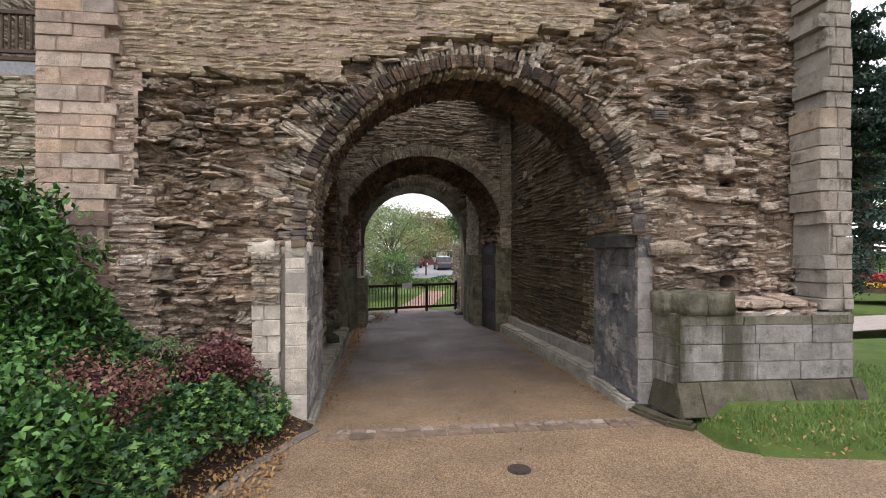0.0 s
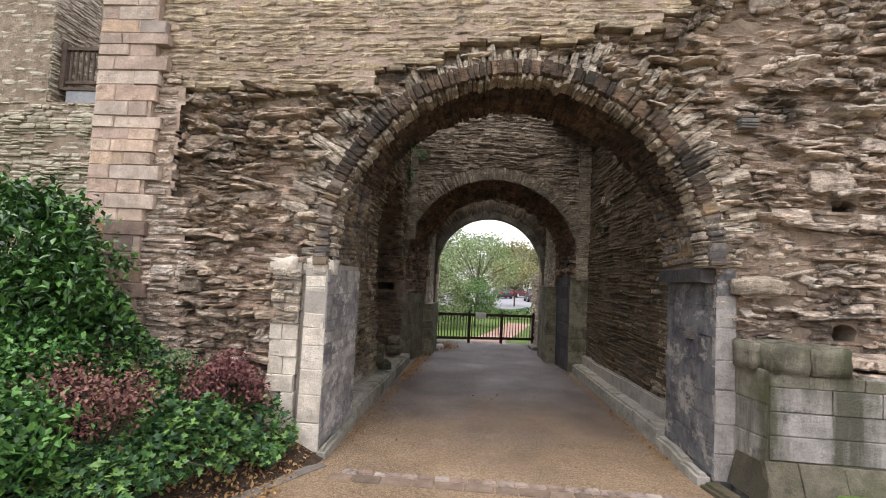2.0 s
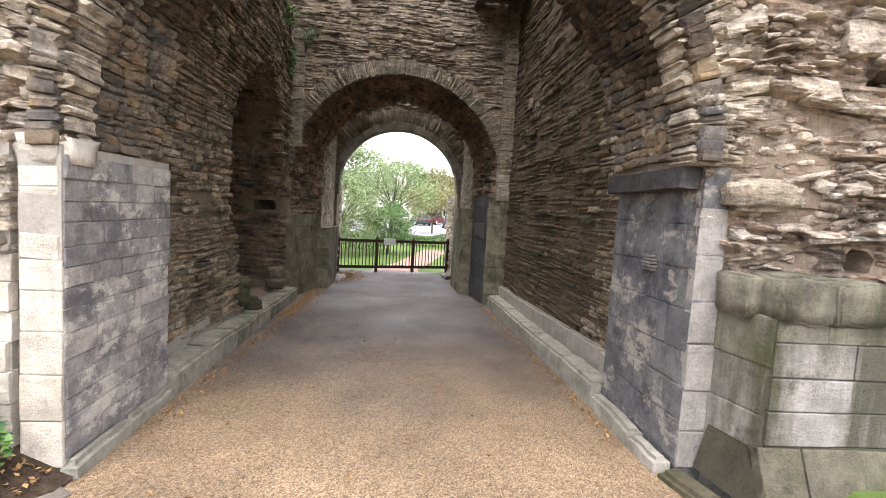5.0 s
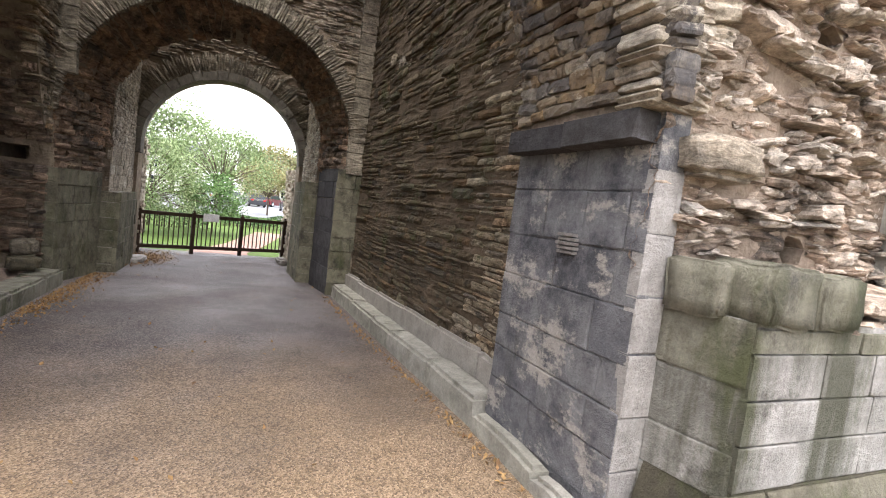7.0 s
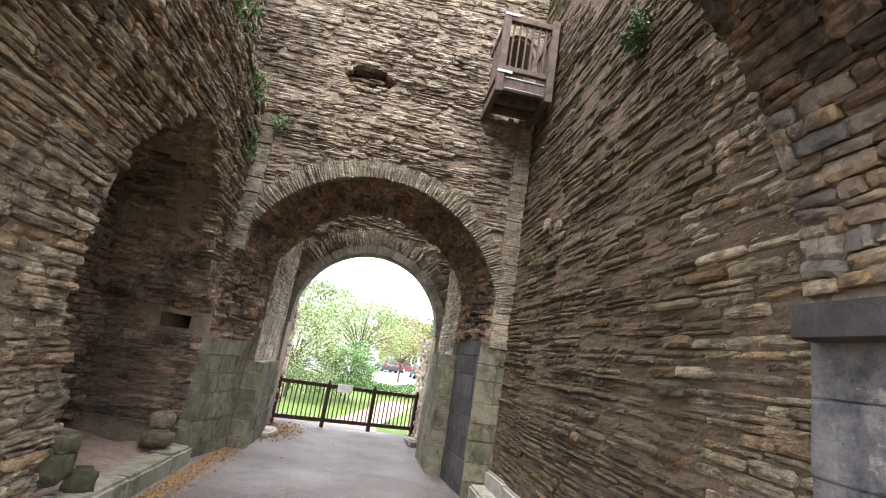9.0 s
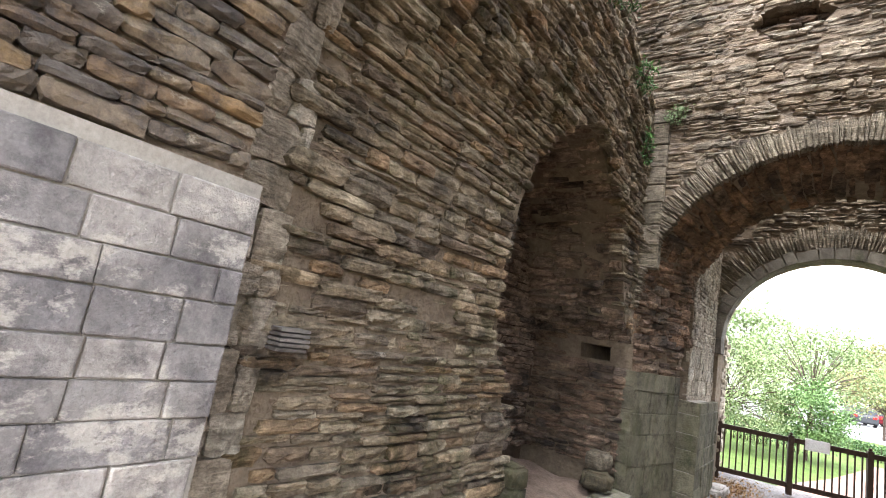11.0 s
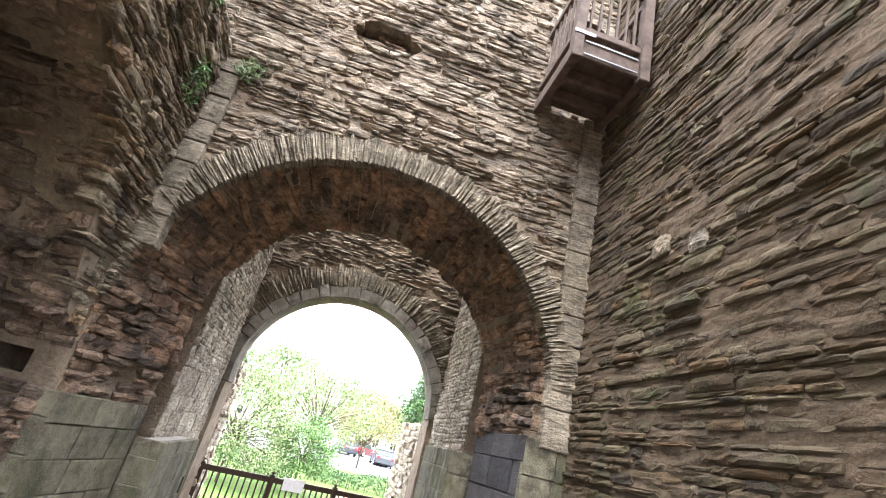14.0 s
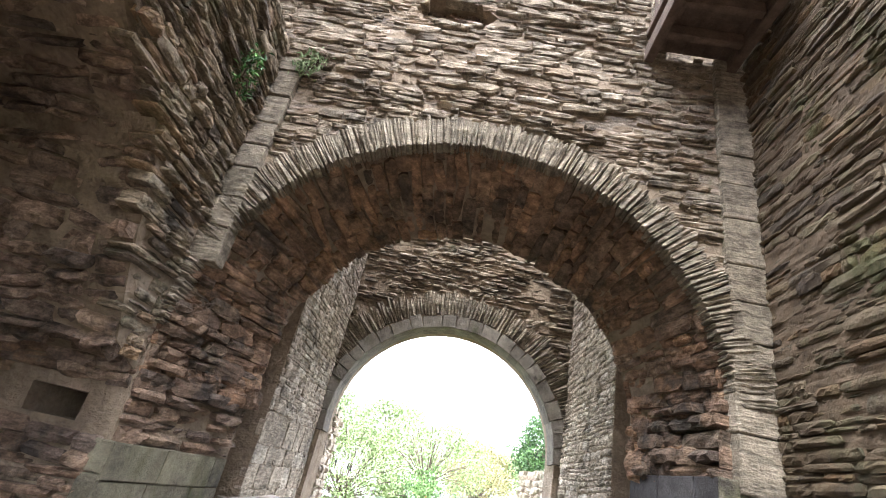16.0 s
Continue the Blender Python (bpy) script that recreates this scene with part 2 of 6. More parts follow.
def path_material():
    n = Nodes("bound_gravel", 0.62)
    n.shader.inputs["Specular IOR Level"].default_value = 0.4
    cells = n.add("ShaderNodeTexVoronoi", Scale=125.0)
    n.link(n.place, cells.inputs["Vector"])
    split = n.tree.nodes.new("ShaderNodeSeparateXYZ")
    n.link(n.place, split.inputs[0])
    # the gravel goes from tan to a much darker grey along y
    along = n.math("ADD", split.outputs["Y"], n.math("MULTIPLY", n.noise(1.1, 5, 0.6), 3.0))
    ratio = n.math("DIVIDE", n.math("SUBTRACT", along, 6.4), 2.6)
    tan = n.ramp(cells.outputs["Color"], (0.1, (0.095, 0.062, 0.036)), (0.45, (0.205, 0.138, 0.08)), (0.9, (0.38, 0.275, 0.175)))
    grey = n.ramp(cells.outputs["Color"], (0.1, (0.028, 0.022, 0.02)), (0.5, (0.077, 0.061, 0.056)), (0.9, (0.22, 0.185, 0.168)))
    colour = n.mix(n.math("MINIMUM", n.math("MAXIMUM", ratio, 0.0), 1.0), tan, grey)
    colour = n.mix(1.0, colour, n.ramp(n.noise(1.4, 6, 0.6), (0.3, 0.68), (0.7, 1.15)), "MULTIPLY")
    wet = n.ramp(n.noise(0.9, 4, 0.6), (0.35, 0.45), (0.7, 0.8))
    n.link(wet, n.shader.inputs["Roughness"])
    return n.finish(colour, n.math("ADD", cells.outputs["Distance"], n.noise(40, 5, 0.7)), 0.8, 0.009)


path_mat = path_material()
grass_mat = plain_material("lawn", (0.06, 0.10, 0.022), (0.11, 0.16, 0.04), 3, 0.9, 0.8, 0.03, 90)
timber_mat = plain_material("dark_brown_painted_timber", (0.035, 0.022, 0.016), (0.065, 0.042, 0.03), 20, 0.6, 0.3, 0.004, 120)


# ---- building helpers ----
def part(name, bm, material, parent=None, label="", smooth=False):
    """Links a bmesh as one mesh object under a thing or under a part."""
    mesh = bpy.data.meshes.new(name)
    bm.to_mesh(mesh)
    bm.free()
    mesh.materials.append(material)
    if smooth:
        mesh.polygons.foreach_set("use_smooth", [True] * len(mesh.polygons))
    ob = new(name, mesh)
    if parent:
        ob.parent = parent
    if label:
        ob["label"] = label
    return ob


def empty(name, label, category, group="", kind="", at=(0, 0, 0)):
    ob = new(name)
    ob.location = at
    return tagged(ob, label, category, group, kind)


def box(bm, x0, x1, y0, y1, z0, z1, bevel=0.0, turn=None):
    made = bmesh.ops.create_cube(bm, size=1.0)["verts"]
    m = Matrix.Translation(((x0 + x1) / 2, (y0 + y1) / 2, (z0 + z1) / 2)) @ Matrix.Diagonal((abs(x1 - x0), abs(y1 - y0), abs(z1 - z0), 1))
    bmesh.ops.transform(bm, matrix=(turn @ m) if turn else m, verts=made)
    if bevel:
        edges = list({e for v in made for e in v.link_edges})
        bmesh.ops.bevel(bm, geom=edges, offset=bevel, segments=2, affect="EDGES")


def loft(front, back, close=True):
    """A solid between two outlines of the same number of points."""
    bm = bmesh.new()
    a = [bm.verts.new(p) for p in front]
    b = [bm.verts.new(p) for p in back]
    bm.faces.new(a)
    bm.faces.new(b[::-1])
    for i in range(len(a)):
        j = (i + 1) % len(a)
        bm.faces.new((a[j], a[i], b[i], b[j]))
    bm.normal_update()
    bmesh.ops.triangulate(bm, faces=bm.faces[:])
    bmesh.ops.recalc_face_normals(bm, faces=bm.faces[:])
    return bm


def arc(cx, zc, r, xl, xr, steps=28):
    """Points of an arch from its left to its right foot."""
    a0, a1 = math.acos(max(-1, min(1, (xl - cx) / r))), math.acos(max(-1, min(1, (xr - cx) / r)))
    return [(cx + r * math.cos(a0 + (a1 - a0) * i / steps), zc + r * math.sin(a0 + (a1 - a0) * i / steps)) for i in range(steps + 1)]


def floor_z(y):
    return 0.08 - 0.03 * min(y, 14.5)


def arched_wall(name, x0, x1, y0, y1, top, open0, open1, material, label, holes=()):
    """A thick wall with an arched opening, whose outline may change from the near to the far face. holes: an outline each, cut from the given corner (0: opening's left foot, 1: its crown, 2: the wall's right side)."""
    def ring(opening, y):
        right, crown, left = [], [], []
        for side, loop in holes:
            loop = [loop[0], *loop[:0:-1], (loop[0][0] + 0.002, loop[0][1] - 0.002)]
            if side == 0:
                left += [(opening[0][0], loop[0][1]), *loop, (opening[0][0], loop[-1][1])]
            elif side == 1:
                crown += loop
            else:
                right += [(x1, loop[0][1]), *loop, (x1, loop[-1][1])]
        mid = len(opening) // 2
        arch = opening[::-1]
        outline = [(x0, -0.6), (x0, top), (x1, top), *right, (x1, -0.6), (arch[0][0], -0.6), *arch[:mid + 1], *crown, *([(arch[mid][0] - 0.003, arch[mid][1])] if crown else []), *arch[mid + 1:-1]]
        if left:
            outline += left
        else:
            outline += [arch[-1]]
        outline += [(arch[-1][0], -0.6)]
        return [(x, y, z) for x, z in outline]
    ob = part(name, loft(ring(open0, y0), ring(open1, y1)), material)
    return tagged(ob, label, "wall", kind="structure")


# ---- masonry ----
rng = np.random.default_rng(7)


def rubble_shape(rough=1.0):
    """A split, weathered slab: blocky, with chipped corners and an uneven face."""
    us, vs = np.array([-0.5, -0.24, 0.02, 0.27, 0.5]), np.array([-0.5, 0.02, 0.5])
    front = np.array([(u, v, 0.5) for v in vs for u in us])
    k = len(front)
    front[:, 0] += rng.uniform(-0.05, 0.05, k)
    front[:, 1] += rng.uniform(-0.09, 0.09, k) * rough
    front[:, 2] += rng.uniform(-0.2, 0.02, k) * rough
    front[:, 2] += rng.uniform(-0.18, 0.18) * front[:, 0] * rough
    front[5:10, 2] += rng.uniform(0.0, 0.12, 5)
    for c in (0, 4, 10, 14):
        front[c, :2] *= rng.uniform(1 - 0.14 * rough, 1.0)
        front[c, 2] -= rng.uniform(0.0, 0.18)
    ring = [0, 1, 2, 3, 4, 9, 14, 13, 12, 11, 10, 5]
    back = front[ring].copy()
    back[:, 2] = -0.5
    faces = [(r * 5 + c, r * 5 + c + 1, r * 5 + c + 6, r * 5 + c + 5) for r in range(2) for c in range(4)]
    faces += [(15 + i, 15 + (i + 1) % 12, ring[(i + 1) % 12], ring[i]) for i in range(12)]
    return np.vstack([front, back]), np.array(faces)


def ashlar_shape():
    g = np.array([-0.5, -0.465, 0.465, 0.5])
    front = np.array([(u, v, 0.5) for v in g for u in g])
    rim = [0, 1, 2, 3, 7, 11, 15, 14, 13, 12, 8, 4]
    front[rim, 2] -= rng.uniform(0.03, 0.09, 12)
    front[[0, 3, 12, 15], 2] -= rng.uniform(0.0, 0.1, 4)
    front[:, :2] += rng.uniform(-0.008, 0.008, (16, 2))
    front[[5, 6, 9, 10], 2] += rng.uniform(-0.03, 0.03, 4)
    back = front[rim].copy()
    back[:, 2] = -0.5
    faces = [(r * 4 + c, r * 4 + c + 1, r * 4 + c + 5, r * 4 + c + 4) for r in range(3) for c in range(3)]
    faces += [(16 + i, 16 + (i + 1) % 12, rim[(i + 1) % 12], rim[i]) for i in range(12)]
    return np.vstack([front, back]), np.array(faces)


def worn_shape():
    """A weathered block with a softly uneven face."""
    us, vs = np.linspace(-0.5, 0.5, 6), np.linspace(-0.5, 0.5, 4)
    front = np.array([(u, v, 0.5) for v in vs for u in us])
    front[:, :2] += rng.uniform(-0.035, 0.035, (24, 2))
    front[:, 2] += rng.uniform(-0.07, 0.03, 24) + rng.uniform(-0.1, 0.1) * front[:, 1]
    ring = [*range(6), 11, 17, *range(23, 17, -1), 12, 6]
    front[ring, 2] -= rng.uniform(0.02, 0.13, len(ring))
    for c in (0, 5, 18, 23):
        front[c, :2] *= rng.uniform(0.88, 0.97)
    back = front[ring].copy()
    back[:, 2] = -0.5
    k = len(ring)
    faces = [(r * 6 + c, r * 6 + c + 1, r * 6 + c + 7, r * 6 + c + 6) for r in range(3) for c in range(5)]
    faces += [(24 + i, 24 + (i + 1) % k, ring[(i + 1) % k], ring[i]) for i in range(k)]
    return np.vstack([front, back]), np.array(faces)


SHAPES = {"worn": [worn_shape() for _ in range(20)], "rubble": [rubble_shape() for _ in range(20)], "slab": [rubble_shape(0.55) for _ in range(20)], "ashlar": [ashlar_shape() for _ in range(6)]}


def flat(origin, u, v):
    """A flat surface: u and v are directions; its outer side is u x v."""
    o, u, v = np.array(origin, float), np.array(u, float), np.array(v, float)
    return lambda a, b: o + a * u + b * v


def stone_at(surface, u, v, lu, lv, proud, depth, roll=0.0, pitch=0.0):
    p = surface(u, v)
    du = surface(u + 0.01, v) - p
    dv = surface(u, v + 0.01) - p
    du /= np.linalg.norm(du)
    n = np.cross(du, dv)
    n /= np.linalg.norm(n)
    dv = np.cross(n, du)
    c, s = math.cos(roll), math.sin(roll)
    du, dv = c * du + s * dv, c * dv - s * du
    if pitch:
        c, s = math.cos(pitch), math.sin(pitch)
        dv, n = c * dv + s * n, c * n - s * dv
    return (p + n * (proud - depth / 2), du * lu, dv * lv, n * depth)


def lay(surface, u0, u1, v0, v1, high, long, proud, depth=0.12, keep=None, wave=0.02, roll=0.03, pitch=0.06, gap=0.012, brick=False, relief=0.0, ledge=0.0):
    """Courses of stones over a surface. high, long, proud: least and most."""
    out, v = [], v0
    while v < v1:
        h = rng.uniform(*high)
        if brick and v1 - v - h < 0.07:
            h = v1 - v
        u = u0 - (rng.uniform(0, long[0]) if not brick else 0)
        while u < u1:
            l = rng.uniform(*long)
            if rng.random() < 0.15 and not brick:
                l *= 1.5
            a, b = max(u, u0), min(u + l, u1)
            if b - a > 0.04:
                mu, mv = (a + b) / 2, v + h / 2
                mv2 = mv + wave * noise.noise((mu * 0.9, mv * 0.5, 3.1)) * 2
                if keep is None or keep(mu, mv2):
                    hh = h * (1 if brick else rng.uniform(0.72, 1.2))
                    out.append(stone_at(surface, mu, mv2, b - a - gap, hh - gap, rng.uniform(*proud) + relief * noise.noise((mu * 2.2, mv * 2.2, 8.0)) + ledge * noise.noise((mu * 1.3, mv * 17.3, 5.0)), depth, rng.normal(0, roll), rng.normal(0, pitch)))
            u += l
        v += h
    return out


def masonry(parent, stones, material, kind="rubble", near=None, count=300, name="stone"):
    """Builds stones: up to count of those that near() picks are pieces of their own, the rest one joined part."""
    shapes, picks = SHAPES[kind], rng.integers(0, len(SHAPES[kind]), len(stones))
    single, rest = [], []
    for i, st in enumerate(stones):
        (single if near and len(single) < count and near(*st[0]) else rest).append(i)
    meshes = []
    if single:
        for verts, faces in shapes:
            mesh = bpy.data.meshes.new(name)
            mesh.from_pydata(verts.tolist(), [], faces.tolist())
            mesh.materials.append(material)
            meshes.append(mesh)
    for i in single:
        c, u, v, n = stones[i]
        ob = new(name, meshes[picks[i]])
        ob.parent = parent
        ob.matrix_world = Matrix(((u[0], v[0], n[0], c[0]), (u[1], v[1], n[1], c[1]), (u[2], v[2], n[2], c[2]), (0, 0, 0, 1)))
    if rest:
        all_v, all_f, base = [], [], 0
        for i in rest:
            verts, faces = shapes[picks[i]]
            c, u, v, n = stones[i]
            all_v.append(c + verts[:, :1] * u + verts[:, 1:2] * v + verts[:, 2:] * n)
            all_f.append(faces + base)
            base += len(verts)
        mesh = bpy.data.meshes.new(name + "work")
        mesh.from_pydata(np.vstack(all_v).tolist(), [], np.vstack(all_f).tolist())
        mesh.materials.append(material)
        ob = new(name + "work", mesh)
        ob.parent = parent
        ob["kind"] = "stuff"


def core(parent, surface, normal, u0, u1, v0, v1, step, amp, material, keep=None, lift=0.0, fu=3.2, fv=13.0):
    """The weathered, ledged face of the wall between its stones: a fine uneven sheet."""
    nu, nv = int((u1 - u0) / step), int((v1 - v0) / (step * 0.62))
    n = np.array(normal, float)
    verts, ok = [], []
    for j in range(nv + 1):
        v = v0 + (v1 - v0) * j / nv
        for i in range(nu + 1):
            u = u0 + (u1 - u0) * i / nu
            a = noise.noise((u * fu, v * fv, 1.7))
            b = noise.noise((u * fu * 2.7, v * fv * 2.3, 4.1))
            c = noise.noise((u * 1.3, v * 1.6, 9.2))
            ledge = 1 - 2.4 * abs(a)
            verts.append(surface(u, v) + n * (lift + amp * (0.55 * ledge + 0.45 * b + 0.6 * c)))
            ok.append(keep is None or keep(u, v))
    w = nu + 1
    faces = [(j * w + i, j * w + i + 1, (j + 1) * w + i + 1, (j + 1) * w + i) for j in range(nv) for i in range(nu)
             if ok[j * w + i] and ok[j * w + i + 1] and ok[(j + 1) * w + i] and ok[(j + 1) * w + i + 1]]
    mesh = bpy.data.meshes.new("wall_core")
    mesh.from_pydata([tuple(p) for p in verts], [], faces)
    mesh.materials.append(material)
    ob = new("wall_core", mesh)
    ob.parent = parent
    return ob


# ---- the shells of the gatehouse ----
A1 = (0.785, 1.61, 1.465)  # front arch: middle, springing, radius
A2 = (0.745, 1.73, 1.64)   # inner arch
A3 = (0.76, 1.70, 1.33)    # river arch
PUTLOGS = (
    (2, [(3.41, 2.14), (3.38, 2.09), (3.22, 2.09), (3.19, 2.16), (3.3, 2.2)]),
    (2, [(3.40, 1.18), (3.38, 1.10), (3.24, 1.09), (3.20, 1.16), (3.26, 1.23), (3.36, 1.22)]),
)
open1 = [(A1[0] - 1.53, 1.0), *arc(A1[0], A1[1], 1.53, A1[0] - 1.53, A1[0] + 1.53), (2.42, 1.6), (2.42, 1.0)]
# the wall's unseen upper part is raised to hold sky light off the passage
wall_front = arched_wall("wall_front", -2.78, 4.2, 4.32, 5.2, 6.0, open1, open1, mortar_mat, "tall broken sandstone rubble wall round the entrance arch", PUTLOGS)
HOLES = (
    (0, [(-1.12, 1.22), (-1.12, 1.15), (-1.43, 1.15), (-1.45, 1.30), (-1.12, 1.30)]),
    (1, [(0.30, 4.56), (0.05, 4.60), (-0.08, 4.72), (0.0, 4.86), (0.2, 4.93), (0.45, 4.88), (0.62, 4.74), (0.5, 4.6)]),
    (2, [(2.46, 5.3), (2.46, 4.75), (1.98, 4.75), (1.98, 5.62), (2.06, 5.8), (2.22, 5.88), (2.38, 5.8), (2.46, 5.62)]),
)
open2 = [(-0.9, 1.0), *arc(A2[0], A2[1], 1.70, A2[0] - 1.69, A2[0] + 1.69), (2.30, 1.0)]
open2b = [(-0.64, 1.0), *arc(0.77, 1.79, 1.38, 0.77 - 1.37, 0.77 + 1.37), (2.17, 1.0)]
wall_back = arched_wall("wall_back", -2.6, 3.6, 9.66, 10.62, 7.1, open2, open2b, inner_mortar_mat, "tall coursed rubble inner wall over a wide round arch", HOLES)
# an open shaft with a portcullis slot lies between the inner wall and the river arch
bm = bmesh.new()
box(bm, -2.6, -0.66, 11.155, 12.905, -0.6, 5.6)
box(bm, -2.6, -1.1, 10.622, 11.154, -0.6, 5.6)
shaft_left = tagged(part("wall_shaft_left", bm, inner_mortar_mat), "pale rubble side wall of the open gate shaft", "wall", kind="structure")
bm = bmesh.new()
box(bm, 2.2, 3.6, 11.155, 12.905, -0.6, 5.6)
box(bm, 2.6, 3.6, 10.622, 11.154, -0.6, 5.6)
shaft_right = tagged(part("wall_shaft_right", bm, inner_mortar_mat), "pale rubble side wall of the open gate shaft", "wall", kind="structure")
open3 = [(A3[0] - 1.36, 1.0), *arc(A3[0], A3[1], 1.36, A3[0] - 1.36, A3[0] + 1.36), (A3[0] + 1.36, 1.0)]
wall_river = arched_wall("wall_river", -2.6, 3.6, 12.91, 13.4, 5.6, open3, open3, inner_mortar_mat, "outer wall with a smaller round arch over the gate")
# unseen tops of the side walls, heights chosen for the light inside
BROKEN_TOP = [(5.21, 5.2), (6.4, 5.6), (7.3, 6.0), (8.4, 6.5), (9.65, 7.1)]


def broken_top(y):
    """Height of the side walls' unseen tops, sloped down towards the entrance to admit sky light."""
    return float(np.interp(y, [p[0] for p in BROKEN_TOP], [p[1] for p in BROKEN_TOP])) + 0.1 * noise.noise((y * 3, 0, 0))


side_ring = [(5.21, -0.6), *BROKEN_TOP, (9.65, -0.6)]
wall_right = tagged(part("wall_right", loft([(2.6, y, z) for y, z in side_ring], [(3.6, y, z) for y, z in side_ring]), inner_mortar_mat), "high roofless passage wall of thin coursed rubble", "wall", kind="structure")


def niche_outline():
    pts = [(7.32, -0.6), (7.30, 0.6), (7.02, 1.2), (7.0, 1.65), (7.08, 2.05), (7.2, 2.4), (7.5, 2.75), (7.95, 2.98), (8.3, 2.9), (8.55, 2.72), (8.85, 2.6), (9.02, 2.42), (9.21, 1.93), (9.4, 1.56), (9.64, 1.46), (9.645, -0.6)]
    return pts


def left_ring(x):
    return [(x, 5.21, -0.6), (x, 5.21, 3.9), (x, 9.65, 3.9), (x, 9.65, 1.465), *[(x, y, z) for y, z in niche_outline()[:-1][::-1]]]


wall_left = tagged(part("wall_left", loft(left_ring(-0.93), left_ring(-1.98)), inner_mortar_mat), "rubble passage wall with a broken-out recess", "wall", kind="structure")
bm = bmesh.new()
box(bm, -2.6, -1.985, 5.21, 9.65, -0.6, 3.9)
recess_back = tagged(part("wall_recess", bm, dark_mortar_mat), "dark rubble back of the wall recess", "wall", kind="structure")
side_ring = [(5.21, 3.905), *[(y, z - 0.3) for y, z in BROKEN_TOP], (9.65, 3.905)]
wall_upper = tagged(part("wall_left_upper", loft([(-2.6, y, z) for y, z in side_ring], [(-1.25, y, z) for y, z in side_ring]), inner_mortar_mat), "set-back upper rubble wall of the roofless tower", "wall", kind="structure")

# ground, path
def ground_height(x, y):
    z = floor_z(y) - 0.03
    if y > 14.5:
        z -= 0.35 * min(1, (y - 14.5) / 4)
    if x > 3 and y < 8:
        z = max(z, 0.03) if y > 3 else z
        z += 0.14 * max(0.0, min(1.0, y - 3.0))
    return z


bm = bmesh.new()
xs = [-900, -300, -100, -40, -20, -10, -6, -4.5, -3, -2, -1, 0, 1, 2, 2.62, 3.001, 4, 5, 6, 8, 10, 15, 20, 40, 100, 300, 900]
ys = [-900, -300, -80, -30, -12, -6, -3, 0, 2, 3, 4, 5, 6, 8, 10, 12, 14.5, 15, 16, 17, 18.5, 22, 30, 60, 150, 400, 900]
grid = [[bm.verts.new((x, y, ground_height(x, y))) for x in xs] for y in ys]
for r in range(len(ys) - 1):
    for c in range(len(xs) - 1):
        bm.faces.new((grid[r][c], grid[r][c + 1], grid[r + 1][c + 1], grid[r + 1][c]))
tagged(part("ground", bm, grass_mat), "short green lawn with scattered fallen leaves", "ground", kind="structure")

bm = bmesh.new()
outline = [(-9, -8), (12, -8), (12, 1.8), (6, 2.45), (3.46, 2.96), (2.75, 3.1), (2.5, 3.3), (2.55, 3.75), (2.35, 4.15), (2.35, 14.45), (-0.9, 14.45), (-0.9, 4.3), (-0.68, 4.05), (-0.88, 3.58), (-1.01, 3.0), (-1.35, 2.2), (-2.2, 1.3), (-4, 0.6), (-9, 0.2)]
face = bm.faces.new([bm.verts.new((x, y, floor_z(y))) for x, y in outline])
bm.normal_update()
if face.normal.z < 0:
    face.normal_flip()
for y in (-4, 0, 2, 4, 6, 8, 10, 12):
    bmesh.ops.bisect_plane(bm, geom=bm.verts[:] + bm.edges[:] + bm.faces[:], plane_co=(0, y, 0), plane_no=(0, 1, 0))
bmesh.ops.triangulate(bm, faces=bm.faces[:])
tagged(part("path", bm, path_mat), "tan bound-gravel path turning a much darker grey inside the passage", "path", kind="structure")

# ---- gate ----
def gate():
    thing = empty("gate", "dark brown timber and iron gate barring the river arch", "gate")
    a, b = Vector((-0.60, 13.47, 0)), Vector((2.10, 14.30, 0))
    d = (b - a).normalized()
    turn = Matrix.Translation(a) @ d.to_track_quat("X", "Z").to_matrix().to_4x4()
    length = (b - a).length
    z0 = floor_z(13.9)
    for i in range(4):
        bm = bmesh.new()
        u = length * i / 3
        box(bm, u - 0.035, u + 0.035, -0.035, 0.035, z0 - 0.03 if i in (0, 3) else z0 + 0.02, z0 + 0.86, 0.006, turn)
        box(bm, u - 0.02, u + 0.02, -0.02, 0.02, z0 + 0.86, z0 + 0.90, 0.008, turn)
        part("post", bm, timber_mat, thing)
    for i in range(3):
        for z, h in ((0.76, 0.07), (0.12, 0.07)):
            bm = bmesh.new()
            box(bm, length * i / 3 + 0.036, length * (i + 1) / 3 - 0.036, -0.025, 0.025, z0 + z, z0 + z + h, 0.005, turn)
            part("rail", bm, timber_mat, thing)
        for k in range(1, 11):
            bm = bmesh.new()
            u = length * (i + k / 11) / 3
            box(bm, u - 0.009, u + 0.009, -0.009, 0.009, z0 + 0.19, z0 + 0.76, 0, turn)
            part("bar", bm, timber_mat, thing)
    return turn, length, z0


gate_turn, gate_length, gate_floor = gate()


# ---- ashlar piers, plinth, kerbs ----
def prism(points, z0, z1, inset=0.0):
    """An upright solid over a plan outline."""
    return loft([(x, y, z0) for x, y in points], [(x, y, z1) for x, y in points])


def ashlar_face(a, b, z0, z1, high=(0.2, 0.28), long=(0.22, 0.42), proud=(0.0, 0.012), keep=None):
    """Square blocks on an upright face that runs from a to b in plan; its outer side is to the right of that way."""
    a, b = Vector((*a, 0)), Vector((*b, 0))
    d = b - a
    return lay(flat((a.x, a.y, 0), d.normalized(), (0, 0, 1)), 0, d.length, z0, z1, high, long, proud, 0.06, keep, 0, 0.003, 0.006, 0.005, True)


